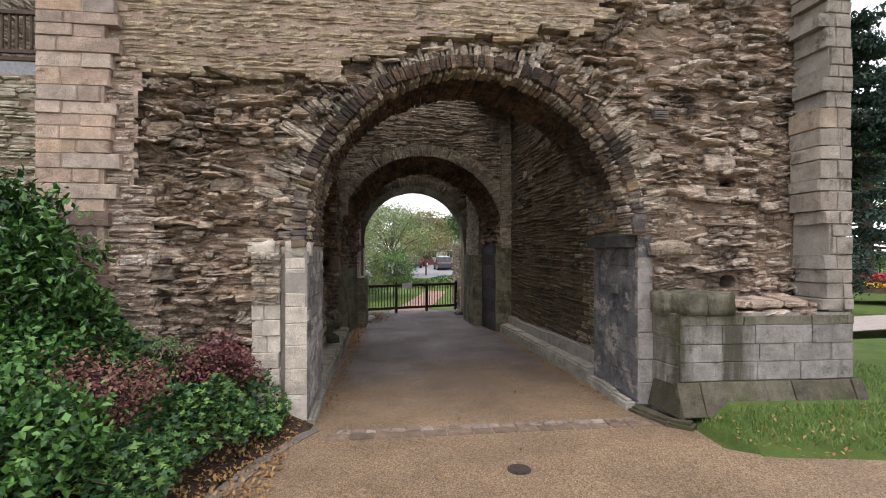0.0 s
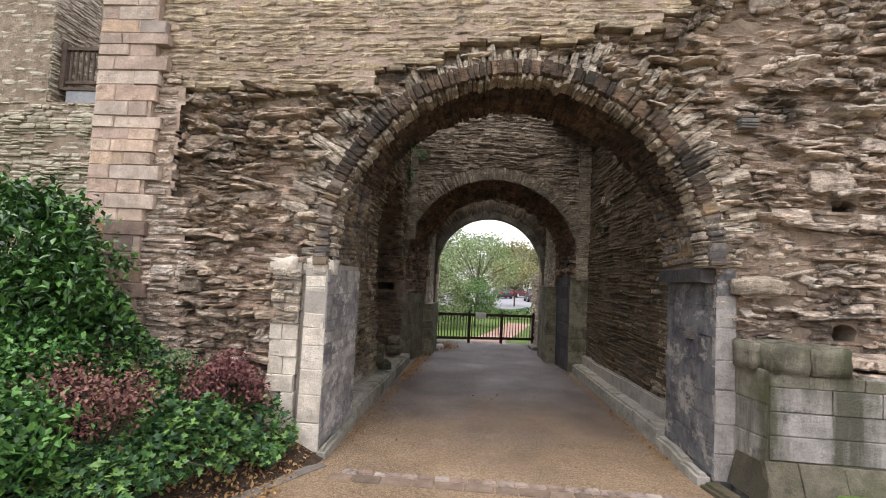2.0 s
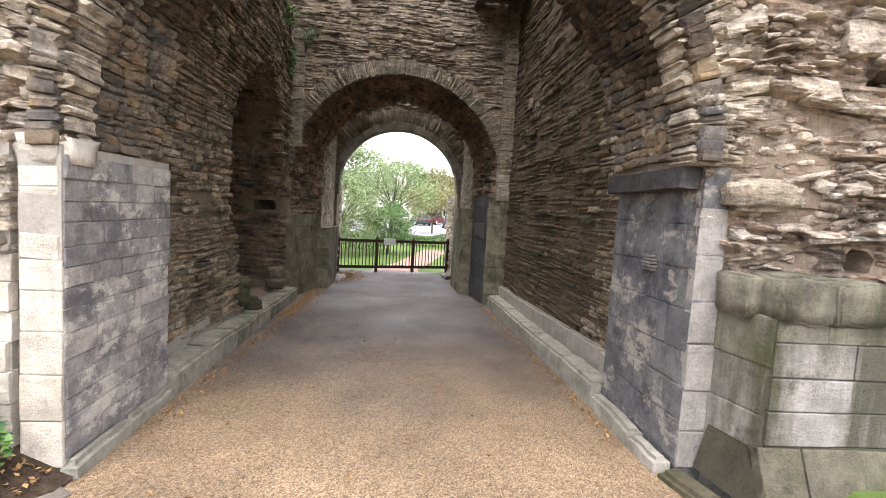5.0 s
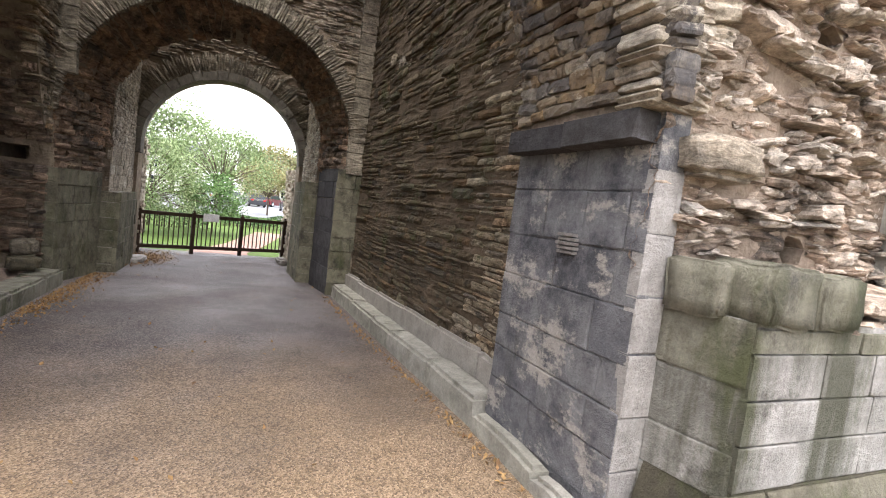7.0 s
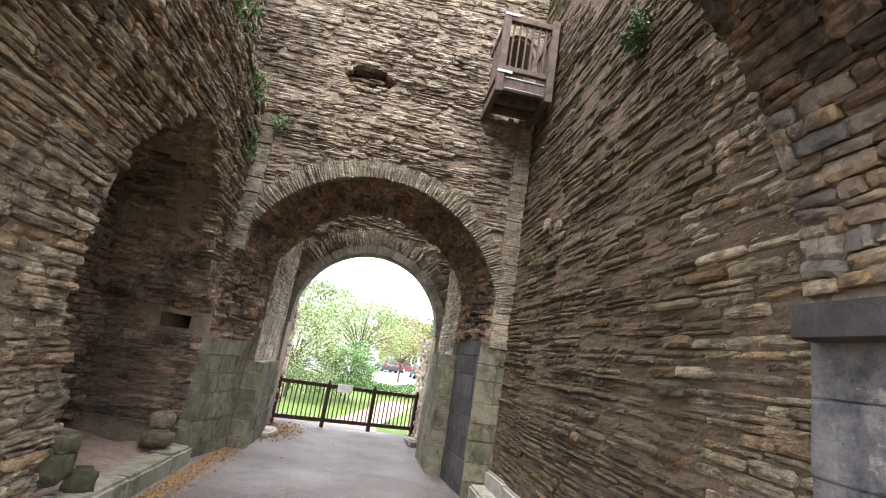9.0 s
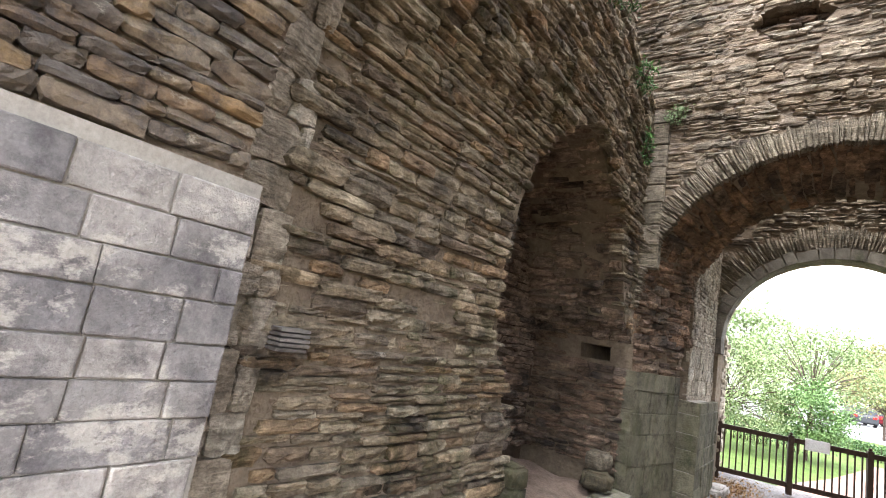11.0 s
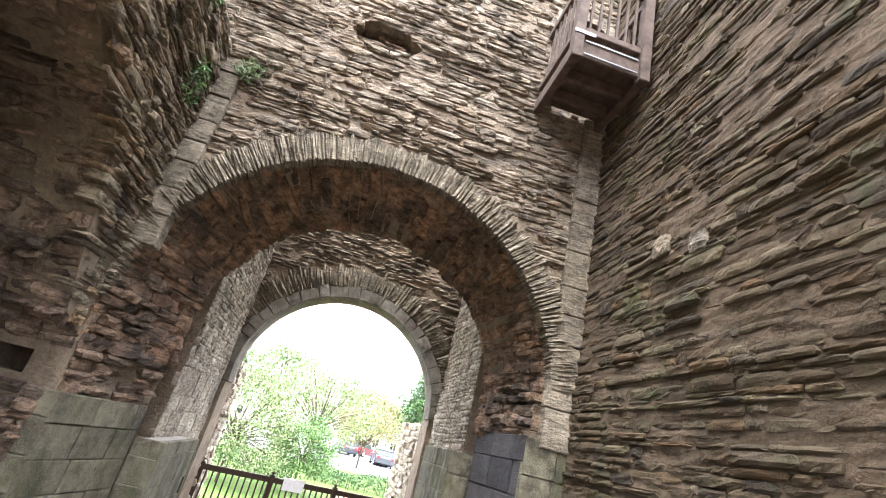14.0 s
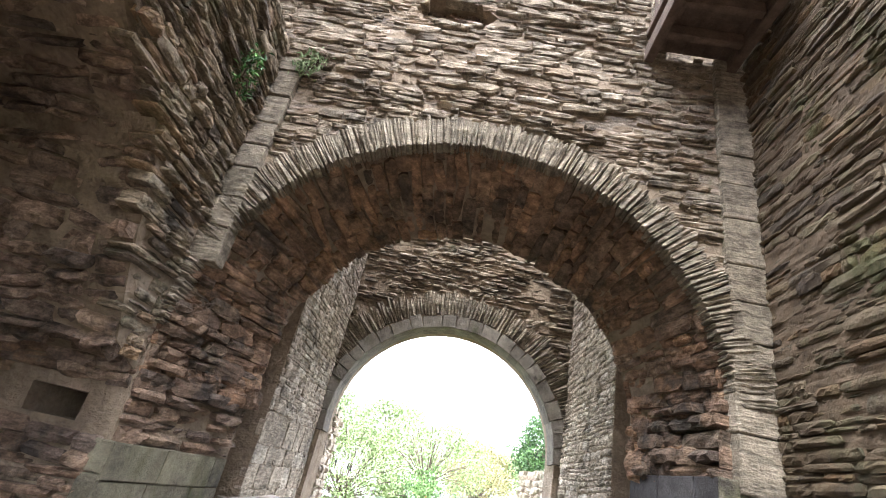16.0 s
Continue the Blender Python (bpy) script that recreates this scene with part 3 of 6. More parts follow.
pier_left = tagged(part("pier_left", prism([(-1.15, 4.26), (-0.93, 4.26), (-0.93, 4.30), (-0.88, 4.30), (-0.88, 4.24), (-0.70, 4.24), (-0.70, 5.24), (-1.15, 5.24)], -0.3, 1.5), joint_mat), "cream dressed-stone pier under the entrance arch", "pier", kind="structure")
pier_right = tagged(part("pier_right", prism([(2.365, 5.25), (2.365, 4.29), (2.50, 4.29), (2.50, 5.25)], -0.3, 1.62), black_mat), "grey dressed-stone pier blackened by soot", "pier", kind="structure")
plinth = tagged(part("plinth", prism([(2.505, 4.318), (2.505, 4.27), (2.565, 3.96), (4.22, 3.90), (4.22, 4.318)], -0.3, 0.9), algae_mat), "grey ashlar plinth streaked with green algae", "plinth", kind="structure")
batter = tagged(part("plinth_foot", loft([(2.44, 4.26, 0.02), (2.48, 3.83, 0.02), (4.32, 3.765, 0.02), (4.32, 4.3, 0.02)], [(2.51, 4.26, 0.3), (2.57, 3.95, 0.3), (4.23, 3.89, 0.3), (4.23, 4.3, 0.3)]), mossy_mat), "sloping mossy stone foot of the plinth", "plinth", kind="structure")
buttress = tagged(part("buttress", prism([(4.02, 4.318), (4.02, 3.93), (4.20, 3.93), (4.20, 4.318)], 0.905, 6.0), joint_mat), "corner buttress of uneven grey stone blocks", "buttress", kind="structure")


def kerb(name, points, width, height, base_drop, label, material):
    """A kerb of long stones along a plan line; width goes to the left of the line's way."""
    parent = empty(name, label, "kerb", kind="structure")
    for (ax, ay), (bx, by) in zip(points, points[1:]):
        d = Vector((bx - ax, by - ay, 0))
        n = Vector((-d.y, d.x, 0)).normalized()
        u, total = 0.0, d.length
        while u < total - 0.02:
            l = min(rng.uniform(0.45, 0.95), total - u)
            if total - u - l < 0.2:
                l = total - u
            p, q = Vector((ax, ay, 0)) + d.normalized() * (u + 0.006), Vector((ax, ay, 0)) + d.normalized() * (u + l - 0.006)
            rise = height + rng.uniform(-0.012, 0.012)
            bm = bmesh.new()
            slab = [p, q, q + n * width, p + n * width]
            low = [bm.verts.new((v.x, v.y, floor_z(v.y) - base_drop)) for v in slab]
            top = [bm.verts.new((v.x, v.y, floor_z(v.y) + rise)) for v in slab]
            bm.faces.new(top)
            for i in range(4):
                bm.faces.new((low[i], low[(i + 1) % 4], top[(i + 1) % 4], top[i]))
            bmesh.ops.recalc_face_normals(bm, faces=bm.faces[:])
            edges = [e for e in bm.edges if e.verts[0] in top and e.verts[1] in top]
            bmesh.ops.bevel(bm, geom=edges, offset=0.025, segments=2, affect="EDGES")
            bmesh.ops.subdivide_edges(bm, edges=[e for e in bm.edges if e.calc_length() > 0.2], cuts=2, use_grid_fill=True)
            for v in bm.verts:
                if v.co.z > floor_z(v.co.y):
                    v.co += Vector((noise.noise(v.co * 6), noise.noise(v.co * 6 + Vector((9, 0, 0))), noise.noise(v.co * 7 + Vector((0, 9, 0))))) * 0.014
            part("kerbstone", bm, material, parent)
            u += l
    return parent


kerb("ledge_right", [(2.31, 9.58), (2.29, 5.28)], 0.2, 0.17, 0.1, "low worn stone ledge along the passage wall", kerb_mat)
kerb("pier_kerb_right", [(2.28, 5.27), (2.24, 4.3)], 0.1, 0.10, 0.1, "narrow sloped kerb at the foot of the pier", kerb_mat)
kerb("pier_kerb_left", [(-0.62, 4.22), (-0.66, 5.27)], 0.075, 0.08, 0.1, "narrow pale kerb at the foot of the pier", kerb_mat)
kerb("ledge_left", [(-0.66, 5.28), (-0.72, 9.6)], 0.27, 0.17, 0.1, "low mossy stone ledge along the passage wall", ledge_mat)
skirting = kerb("plinth_strip", [(2.49, 9.58), (2.50, 5.3)], 0.06, 0.34, 0.0, "pale rendered strip at the foot of the wall", joint_mat)
kerb("plinth_strip_left", [(-0.90, 5.3), (-0.91, 7.3)], 0.05, 0.32, 0.0, "pale rendered strip at the foot of the wall", joint_mat)

# ---- foliage ----
def leaf_material(name, a, b, c, rough=0.55):
    n = Nodes(name, rough)
    colour = n.ramp(n.chance(), (0.0, a), (0.5, b), (1.0, c))
    n.shader.inputs["Specular IOR Level"].default_value = 0.4
    return n.finish(colour)


def leaf_mesh(name, centres, size, material, parent, normal_up=0.3, narrow=0.55, fold=0.25, seed=1, lobed=False):
    """Many small folded leaves, one island each, in one mesh."""
    g = np.random.default_rng(seed)
    k = len(centres)
    d = g.normal(size=(k, 3))
    d /= np.linalg.norm(d, axis=1)[:, None]
    up = g.normal(size=(k, 3)) * 0.6 + np.array([0, 0, 1]) * normal_up * 3
    side = np.cross(d, up)
    side /= np.linalg.norm(side, axis=1)[:, None] + 1e-9
    n = np.cross(side, d)
    l = g.uniform(size[0], size[1], k)[:, None]
    base, tip = centres - d * l / 2, centres + d * l / 2
    mid = centres - d * l * 0.05
    v = np.stack([base, mid + side * l * narrow / 2 + n * l * fold / 2, tip, mid - side * l * narrow / 2 + n * l * fold / 2], 1).reshape(-1, 3)
    f = np.stack([np.arange(k) * 4 + i for i in (0, 1, 2, 0, 2, 3)], 1).reshape(-1, 3)
    if lobed:
        ring = ((-0.42, 0.0), (-0.35, 0.42), (-0.08, 0.2), (0.12, 0.5), (0.16, 0.18), (0.55, 0.0), (0.16, -0.18), (0.12, -0.5), (-0.08, -0.2), (-0.35, -0.42))
        v = np.stack([centres + d * l * a + side * l * b * narrow + n * l * fold * abs(b) for a, b in ring], 1).reshape(-1, 3)
        f = np.stack([np.arange(k) * 10 + i for i in (0, 1, 2, 2, 3, 4, 4, 5, 6, 6, 7, 8, 8, 9, 0, 0, 2, 4, 0, 4, 6, 0, 6, 8)], 1).reshape(-1, 3)
    mesh = bpy.data.meshes.new(name)
    mesh.from_pydata(v.tolist(), [], f.tolist())
    mesh.materials.append(material)
    ob = new(name, mesh)
    ob.parent = parent
    return ob


def clumped(centre, radii, clumps, per, spread, seed, low=-0.4):
    """Leaf places in clumps near the skin of an uneven crown."""
    g = np.random.default_rng(seed)
    c = g.normal(size=(clumps * 3, 3))
    c /= np.linalg.norm(c, axis=1)[:, None]
    c = c[c[:, 2] > low][:clumps]
    c *= g.uniform(0.55, 1.0, len(c))[:, None] ** 0.6 * (0.85 + 0.3 * g.random(len(c)))[:, None]
    pts = np.repeat(c * np.array(radii), per, 0) + g.normal(size=(len(c) * per, 3)) * spread * g.uniform(0.6, 1.2, (len(c) * per, 1))
    return pts + np.array(centre), c * np.array(radii) + np.array(centre)


def limb(bm, a, b, r0, r1, sides=6):
    a, b = Vector(a), Vector(b)
    d = b - a
    m = Matrix.Translation((a + b) / 2) @ d.to_track_quat("Z", "Y").to_matrix().to_4x4()
    bmesh.ops.create_cone(bm, cap_ends=True, segments=sides, radius1=r0, radius2=r1, depth=d.length, matrix=m)


bark_mat = plain_material("grey_brown_bark", (0.06, 0.045, 0.035), (0.13, 0.10, 0.08), 12, 0.95, 0.8, 0.02, 60)
stem_mat = plain_material("dark_stems", (0.04, 0.03, 0.02), (0.08, 0.06, 0.04), 20)


def shrub(name, label, centre, radii, clumps, per, spread, size, material, seed, low=-0.5, narrow=0.5, root=None, category="shrub", group="", up=0.35):
    base = root if root else (centre[0], centre[1], centre[2] - radii[2] * 0.7)
    thing = empty(name, label, category, group, at=base)
    pts, hubs = clumped(centre, radii, clumps, per, spread, seed, low)
    pts = pts - np.array(base)
    bm = bmesh.new()
    for h in hubs[::2]:
        h = Vector(h) - Vector(base)
        limb(bm, (h.x * 0.08, h.y * 0.08, -0.05), h * 0.55 + Vector((0, 0, 0.02)), 0.012, 0.007, 5)
        limb(bm, h * 0.55 + Vector((0, 0, 0.02)), h, 0.007, 0.003, 4)
    part("branchwork", bm, stem_mat, thing)
    leaf_mesh("foliage", pts, size, material, thing, up, narrow, seed=seed)
    return thing


def tree(name, label, base, height, crown, material, seed, clumps=70, per=150, spread=0.5, size=(0.12, 0.26), trunk=0.16, group="", crown_z=0.62):
    """A tapered trunk with limbs and a crown of leaf clumps with gaps."""
    thing = empty(name, label, "tree", group, at=base)
    top = np.array([0, 0, height * crown_z])
    pts, hubs = clumped(top, crown, clumps, per, spread, seed, -0.75)
    bm = bmesh.new()
    fork = Vector((0, 0, height * 0.3))
    limb(bm, (0, 0, -0.3), fork, trunk, trunk * 0.7, 9)
    limb(bm, fork, (0.1, 0, height * 0.7), trunk * 0.7, trunk * 0.3, 8)
    for h in hubs[::3]:
        h = Vector(h)
        knee = fork.lerp(h, 0.5) + Vector((0, 0, 0.15 * height * 0.3))
        limb(bm, fork + Vector((0, 0, 0.1)), knee, trunk * 0.4, trunk * 0.22, 6)
        limb(bm, knee, h, trunk * 0.22, 0.015, 5)
    part("trunk", bm, bark_mat, thing)
    leaf_mesh("crown", pts, size, material, thing, 0.3, 0.6, seed=seed)
    return thing


laurel_leaf = leaf_material("dark_glossy_leaf", (0.014, 0.042, 0.012), (0.036, 0.095, 0.02), (0.085, 0.19, 0.035), 0.32)
bright_leaf = leaf_material("bright_green_leaf", (0.018, 0.055, 0.013), (0.042, 0.12, 0.022), (0.095, 0.21, 0.04), 0.5)
ivy_leaf = leaf_material("ivy_leaf", (0.010, 0.032, 0.014), (0.034, 0.095, 0.024), (0.15, 0.26, 0.06), 0.55)
red_leaf = leaf_material("purple_red_leaf", (0.062, 0.024, 0.022), (0.13, 0.05, 0.043), (0.21, 0.115, 0.08), 0.7)
crimson_leaf = leaf_material("crimson_leaf", (0.06, 0.018, 0.024), (0.13, 0.038, 0.04), (0.17, 0.085, 0.065), 0.7)
sage_leaf = leaf_material("grey_green_leaf", (0.10, 0.15, 0.07), (0.16, 0.22, 0.10), (0.2, 0.25, 0.13), 0.7)
tree_leaf = leaf_material("tree_leaf", (0.11, 0.155, 0.06), (0.19, 0.25, 0.105), (0.28, 0.335, 0.175), 0.8)
bush_leaf = leaf_material("fresh_green_leaf", (0.055, 0.11, 0.03), (0.095, 0.175, 0.05), (0.15, 0.245, 0.08), 0.7)
autumn_leaf = leaf_material("turning_leaf", (0.20, 0.19, 0.08), (0.29, 0.24, 0.11), (0.18, 0.23, 0.10), 0.8)
cedar_leaf = leaf_material("cedar_needles", (0.008, 0.022, 0.016), (0.016, 0.04, 0.028), (0.03, 0.06, 0.04), 0.7)
hedge_leaf = leaf_material("hedge_leaf", (0.02, 0.05, 0.014), (0.045, 0.095, 0.025), (0.08, 0.15, 0.04), 0.6)
litter_leaf = leaf_material("fallen_leaf", (0.20, 0.105, 0.045), (0.32, 0.20, 0.08), (0.12, 0.065, 0.03), 0.85)

# ---- planted bed before the wall ----
def bed_height(x, y):
    """The soil rises from the path's edge to the wall."""
    edge = -0.62 if y > 4.05 else -0.7 - 0.42 * (4.0 - y) if y > 3.0 else -1.08 - 0.5 * (3.0 - y) ** 1.3
    k = max(0.0, min(1.0, (edge - x) / 1.5))
    return floor_z(y) + 0.005 + 0.62 * k * max(0.25, min(1.0, (y - 0.8) / 3.0)) + 0.025 * noise.noise((x * 3, y * 3, 0)) * min(1.0, (edge - x) * 3)


bm = bmesh.new()
cells = {}
for i in range(45):
    for j in range(45):
        y = 0.6 + 3.75 * j / 44
        edge = -0.62 if y > 4.05 else -0.7 - 0.42 * (4.0 - y) if y > 3.0 else -1.08 - 0.5 * (3.0 - y) ** 1.3
        x = edge - 0.02 - (4.4 + edge + 0.6) * (i / 44) ** 1.4
        cells[i, j] = bm.verts.new((x, y, bed_height(x, y)))
for i in range(44):
    for j in range(44):
        bm.faces.new((cells[i, j], cells[i, j + 1], cells[i + 1, j + 1], cells[i + 1, j]))
bmesh.ops.recalc_face_normals(bm, faces=bm.faces[:])
tagged(part("planting_bed", bm, soil_mat, smooth=True), "dark soil bed strewn with dry leaves", "flower bed", kind="structure")

shrub("laurel_shrub", "large dark glossy evergreen shrub against the wall corner", (-2.80, 3.5, 1.22), (0.78, 0.5, 0.74), 240, 62, 0.07, (0.05, 0.085), laurel_leaf, 3, -0.8, root=(-3.0, 3.6, 0.62))
shrub("bright_green_shrub", "mid-green leafy shrub low in the bed", (-3.0, 3.0, 0.66), (0.7, 0.5, 0.36), 110, 55, 0.07, (0.036, 0.06), bright_leaf, 4, -0.5)
shrub("bright_green_shrub", "bright green broad-leaved shrub at the path edge", (-2.0, 2.45, 0.48), (0.55, 0.55, 0.42), 200, 50, 0.05, (0.034, 0.056), bright_leaf, 5, -0.3, 0.68, root=(-2.0, 2.5, 0.1))
shrub("bright_green_shrub", "bright green broad-leaved shrub behind the red one", (-2.45, 3.25, 0.72), (0.5, 0.4, 0.32), 120, 50, 0.05, (0.034, 0.056), bright_leaf, 6, -0.3, 0.68)
shrub("barberry", "purple-leaved barberry bush over dry stems", (-1.76, 3.15, 0.57), (0.36, 0.32, 0.22), 62, 46, 0.06, (0.02, 0.04), red_leaf, 7, -0.2, 0.75, up=0.9, root=(-1.7, 3.2, 0.3))
shrub("barberry", "crimson barberry bush beside the stone pier", (-1.30, 3.88, 0.53), (0.25, 0.22, 0.22), 46, 46, 0.06, (0.02, 0.04), crimson_leaf, 8, -0.2, 0.75, up=0.9, root=(-1.28, 3.9, 0.2))
shrub("sage_plant", "small grey-green leafy plant in the soil", (-1.72, 4.0, 0.66), (0.16, 0.12, 0.09), 26, 20, 0.03, (0.03, 0.05), sage_leaf, 9, -0.1, 0.35, category="plant")


def ivy(name, label, seed, count, region):
    """Ivy leaves over the soil, thicker in mounds."""
    g = np.random.default_rng(seed)
    thing = empty(name, label, "plant", at=(-1.4, 3.0, 0.05))
    pts = []
    while len(pts) < count:
        x, y = g.uniform(region[0], region[1]), g.uniform(region[2], region[3])
        edge = -0.80 - 0.34 * (4.0 - y) if y > 3.0 else -1.14 - 0.5 * (3.0 - y) ** 1.3
        if x > edge + 0.12 * noise.noise((x * 4, y * 4, 2)):
            continue
        mound = 0.10 + 0.55 * max(0.0, noise.noise((x * 2.2, y * 2.2, 7)) + 0.35) * min(1, (edge - x) * 4 + 0.3)
        pts.append((x + 1.4, y - 3.0, bed_height(x, y) - 0.05 + mound * g.uniform(0.35, 1.0) ** 0.5))
    leaf_mesh("foliage", np.array(pts), (0.036, 0.068), ivy_leaf, thing, 0.9, 1.0, 0.2, seed, True)
    bm = bmesh.new()
    for k in range(0, 160, 2):
        a, b = Vector(pts[k]), Vector(pts[k]) + Vector((g.uniform(-0.15, 0.15), g.uniform(-0.15, 0.15), -0.05))
        limb(bm, a, b, 0.003, 0.003, 4)
    part("branchwork", bm, stem_mat, thing)["kind"] = "stuff"


ivy("ivy", "dense green ivy spilling over the bed edge", 21, 15000, (-2.4, -0.7, 1.6, 4.1))


def litter(name, label, places, size, seed, material=litter_leaf):
    thing = leaf_mesh(name, np.array(places), size, material, None, 1.6, 0.6, 0.15, seed)
    return tagged(thing, label, "leaves", kind="stuff")


g = np.random.default_rng(31)
spots = []
for _ in range(4200):
    x, y = g.uniform(-2.4, -0.72), g.uniform(2.4, 4.2)
    spots.append((x, y, bed_height(x, y) + 0.012))
for _ in range(170):
    x, y = g.uniform(2.6, 4.2), g.uniform(2.9, 3.7)
    spots.append((x, y, 0.045 + 0.14 * max(0.0, y - 3.0) * min(1.0, (x - 2.6) / 0.4)))
litter("leaf_litter", "dry brown leaves on the soil and grass", spots, (0.02, 0.045), 32)
spots = []
for _ in range(3600):
    k = g.random()
    if k < 0.5:
        x, y = g.normal(-0.35, 0.22), g.normal(12.7, 0.55)
    elif k < 0.8:
        y = g.uniform(8.0, 10.6)
        x = -0.66 + abs(g.normal(0, 0.12))
    else:
        y = g.uniform(4.6, 9.5)
        x = g.choice([-0.62 + abs(g.normal(0, 0.07)), 2.24 - abs(g.normal(0, 0.05))])
    if -0.72 < x < 2.3 and y < 14.2:
        spots.append((x, y, floor_z(y) + 0.01 + 0.02 * g.random() * (k < 0.5)))
for _ in range(160):
    x, y = g.uniform(-0.6, 2.2), g.uniform(1.5, 13)
    spots.append((x, y, floor_z(y) + 0.006))
litter("leaf_litter", "yellow-brown fallen leaves along the passage edges", spots, (0.02, 0.045), 33)

# edging, setts, lid
edging_mat = plain_material("worn_grey_concrete", (0.10, 0.086, 0.072), (0.18, 0.16, 0.138), 6, 0.9, 0.6, 0.006, 90)
edging = empty("bed_edging", "curved flush grey concrete edging of the bed", "kerb", kind="structure")
line = [(-0.62, 4.12), (-0.70, 3.98), (-0.80, 3.76), (-0.89, 3.55), (-0.95, 3.3), (-1.03, 3.02), (-1.16, 2.7), (-1.34, 2.35), (-1.62, 2.0), (-2.0, 1.65), (-2.5, 1.35)]
smooth_line = []
for k in range(len(line) - 1):
    p0, p1, p2, p3 = [Vector((*line[max(0, min(len(line) - 1, k + q))], 0)) for q in (-1, 0, 1, 2)]
    for q in range(4):
        h = q / 4
        smooth_line.append(0.5 * (2 * p1 + (p2 - p0) * h + (2 * p0 - 5 * p1 + 4 * p2 - p3) * h * h + (3 * p1 - p0 - 3 * p2 + p3) * h ** 3))
for first in range(0, len(smooth_line) - 1, 6):
    run = smooth_line[first:first + 7]
    if len(run) < 2:
        continue
    bm = bmesh.new()
    rows = []
    for k, p in enumerate(run):
        d = (run[min(k + 1, len(run) - 1)] - run[max(k - 1, 0)]).normalized()
        side_way = Vector((-d.y, d.x, 0))
        if k == len(run) - 1:
            p = p - d * 0.006
        zf = floor_z(p.y)
        rows.append([bm.verts.new((p + side_way * w) + Vector((0, 0, zf + h + 0.004 * noise.noise(p * 5)))) for w, h in ((-0.065, -0.08), (-0.06, 0.008), (-0.045, 0.014), (0.04, 0.016), (0.06, 0.008), (0.065, -0.08))])
    for ra, rb in zip(rows, rows[1:]):
        for k in range(5):
            bm.faces.new((ra[k], rb[k], rb[k + 1], ra[k + 1]))
    bm.faces.new(rows[0])
    bm.faces.new(rows[-1])
    bmesh.ops.recalc_face_normals(bm, faces=bm.faces[:])
    part("edging_stone", bm, edging_mat, edging)
sett_mat = stone_material("pink_setts", [(0.27, 0.19, 0.155), (0.36, 0.28, 0.235), (0.22, 0.155, 0.125), (0.44, 0.38, 0.33), (0.25, 0.18, 0.145)], soot=0.3, pale=0.3, layered=False)
setts = empty("sett_row", "row of worn pink and brown brick setts across the path", "paving", kind="structure")
x = -0.42
while x < 2.15:
    l = rng.uniform(0.09, 0.13)
    bm = bmesh.new()
    zf = floor_z(3.98)
    box(bm, x + 0.004, x + l - 0.004, 3.975, 4.045, zf - 0.05, zf + 0.012 + rng.uniform(-0.004, 0.006), 0.008)
    part("sett", bm, sett_mat, setts)
    x += l
x = -0.5
dark_sett_mat = stone_material("sunken_brown_setts", [(0.19, 0.14, 0.105), (0.23, 0.17, 0.125), (0.16, 0.12, 0.09)], layered=False)
while x < 2.3:
    l = rng.uniform(0.14, 0.24)
    bm = bmesh.new()
    zf = floor_z(3.9)
    box(bm, x + 0.004, x + l - 0.004, 3.84, 3.967, zf - 0.05, zf + 0.006 + rng.uniform(-0.002, 0.003), 0.006)
    part("sett", bm, dark_sett_mat, setts)
    x += l
iron_mat = plain_material("rusty_cast_iron", (0.03, 0.026, 0.024), (0.07, 0.055, 0.045), 30, 0.6, 0.5, 0.004, 150)
lid = empty("manhole_cover", "small round cast-iron cover set in the path", "cover", at=(0.87, 3.14, floor_z(3.14)))
for nm, r, z0, z1 in (("rim", 0.084, -0.02, 0.006), ("plate", 0.068, 0.009, 0.012)):
    bm = bmesh.new()
    bmesh.ops.create_cone(bm, cap_ends=True, segments=28, radius1=r, radius2=r - 0.004, depth=z1 - z0, matrix=Matrix.Translation((0, 0, (z0 + z1) / 2)))
    part(nm, bm, iron_mat, lid)

# ---- passage: pilasters, outer stubs, recess floor, loose stones ----
def pilaster(name, x0, x1, top, label, material):
    ob = part(name, prism([(x0, 10.74), (x1, 10.74), (x1, 12.0), (x0, 12.0)], -0.5, top - 0.02), joint_mat)
    return tagged(ob, label, "pilaster", kind="structure")


pil_left = pilaster("pilaster_left", -0.66, -0.44, 0.86, "mossy broken ashlar pilaster inside the arch", mossy_mat)
pil_right = pilaster("pilaster_right", 1.98, 2.19, 1.36, "damp stained ashlar pilaster inside the arch", mossy_mat)
stub_left = tagged(part("wall_stub_left", prism([(-0.62, 13.41), (-0.66, 14.25), (-1.7, 14.25), (-1.7, 13.41)], -0.8, 1.8), mortar_mat), "pale broken wall end outside the arch", "wall", kind="structure")
stub_right = tagged(part("wall_stub_right", prism([(2.16, 13.41), (2.16, 15.3), (3.3, 15.3), (3.3, 13.41)], -0.8, 1.62), mortar_mat), "pale broken wall end outside the arch", "wall", kind="structure")
bm = bmesh.new()
n_grid = 14
plate = [[bm.verts.new((-2.0 + 1.2 * i / n_grid, 7.2 + 2.2 * j / n_grid, 0.0 - 0.05 * (i / n_grid) + 0.035 * noise.noise((i * 0.5, j * 0.4, 1)))) for i in range(n_grid + 1)] for j in range(n_grid + 1)]
for j in range(n_grid):
    for i in range(n_grid):
        bm.faces.new((plate[j][i], plate[j][i + 1], plate[j + 1][i + 1], plate[j + 1][i]))
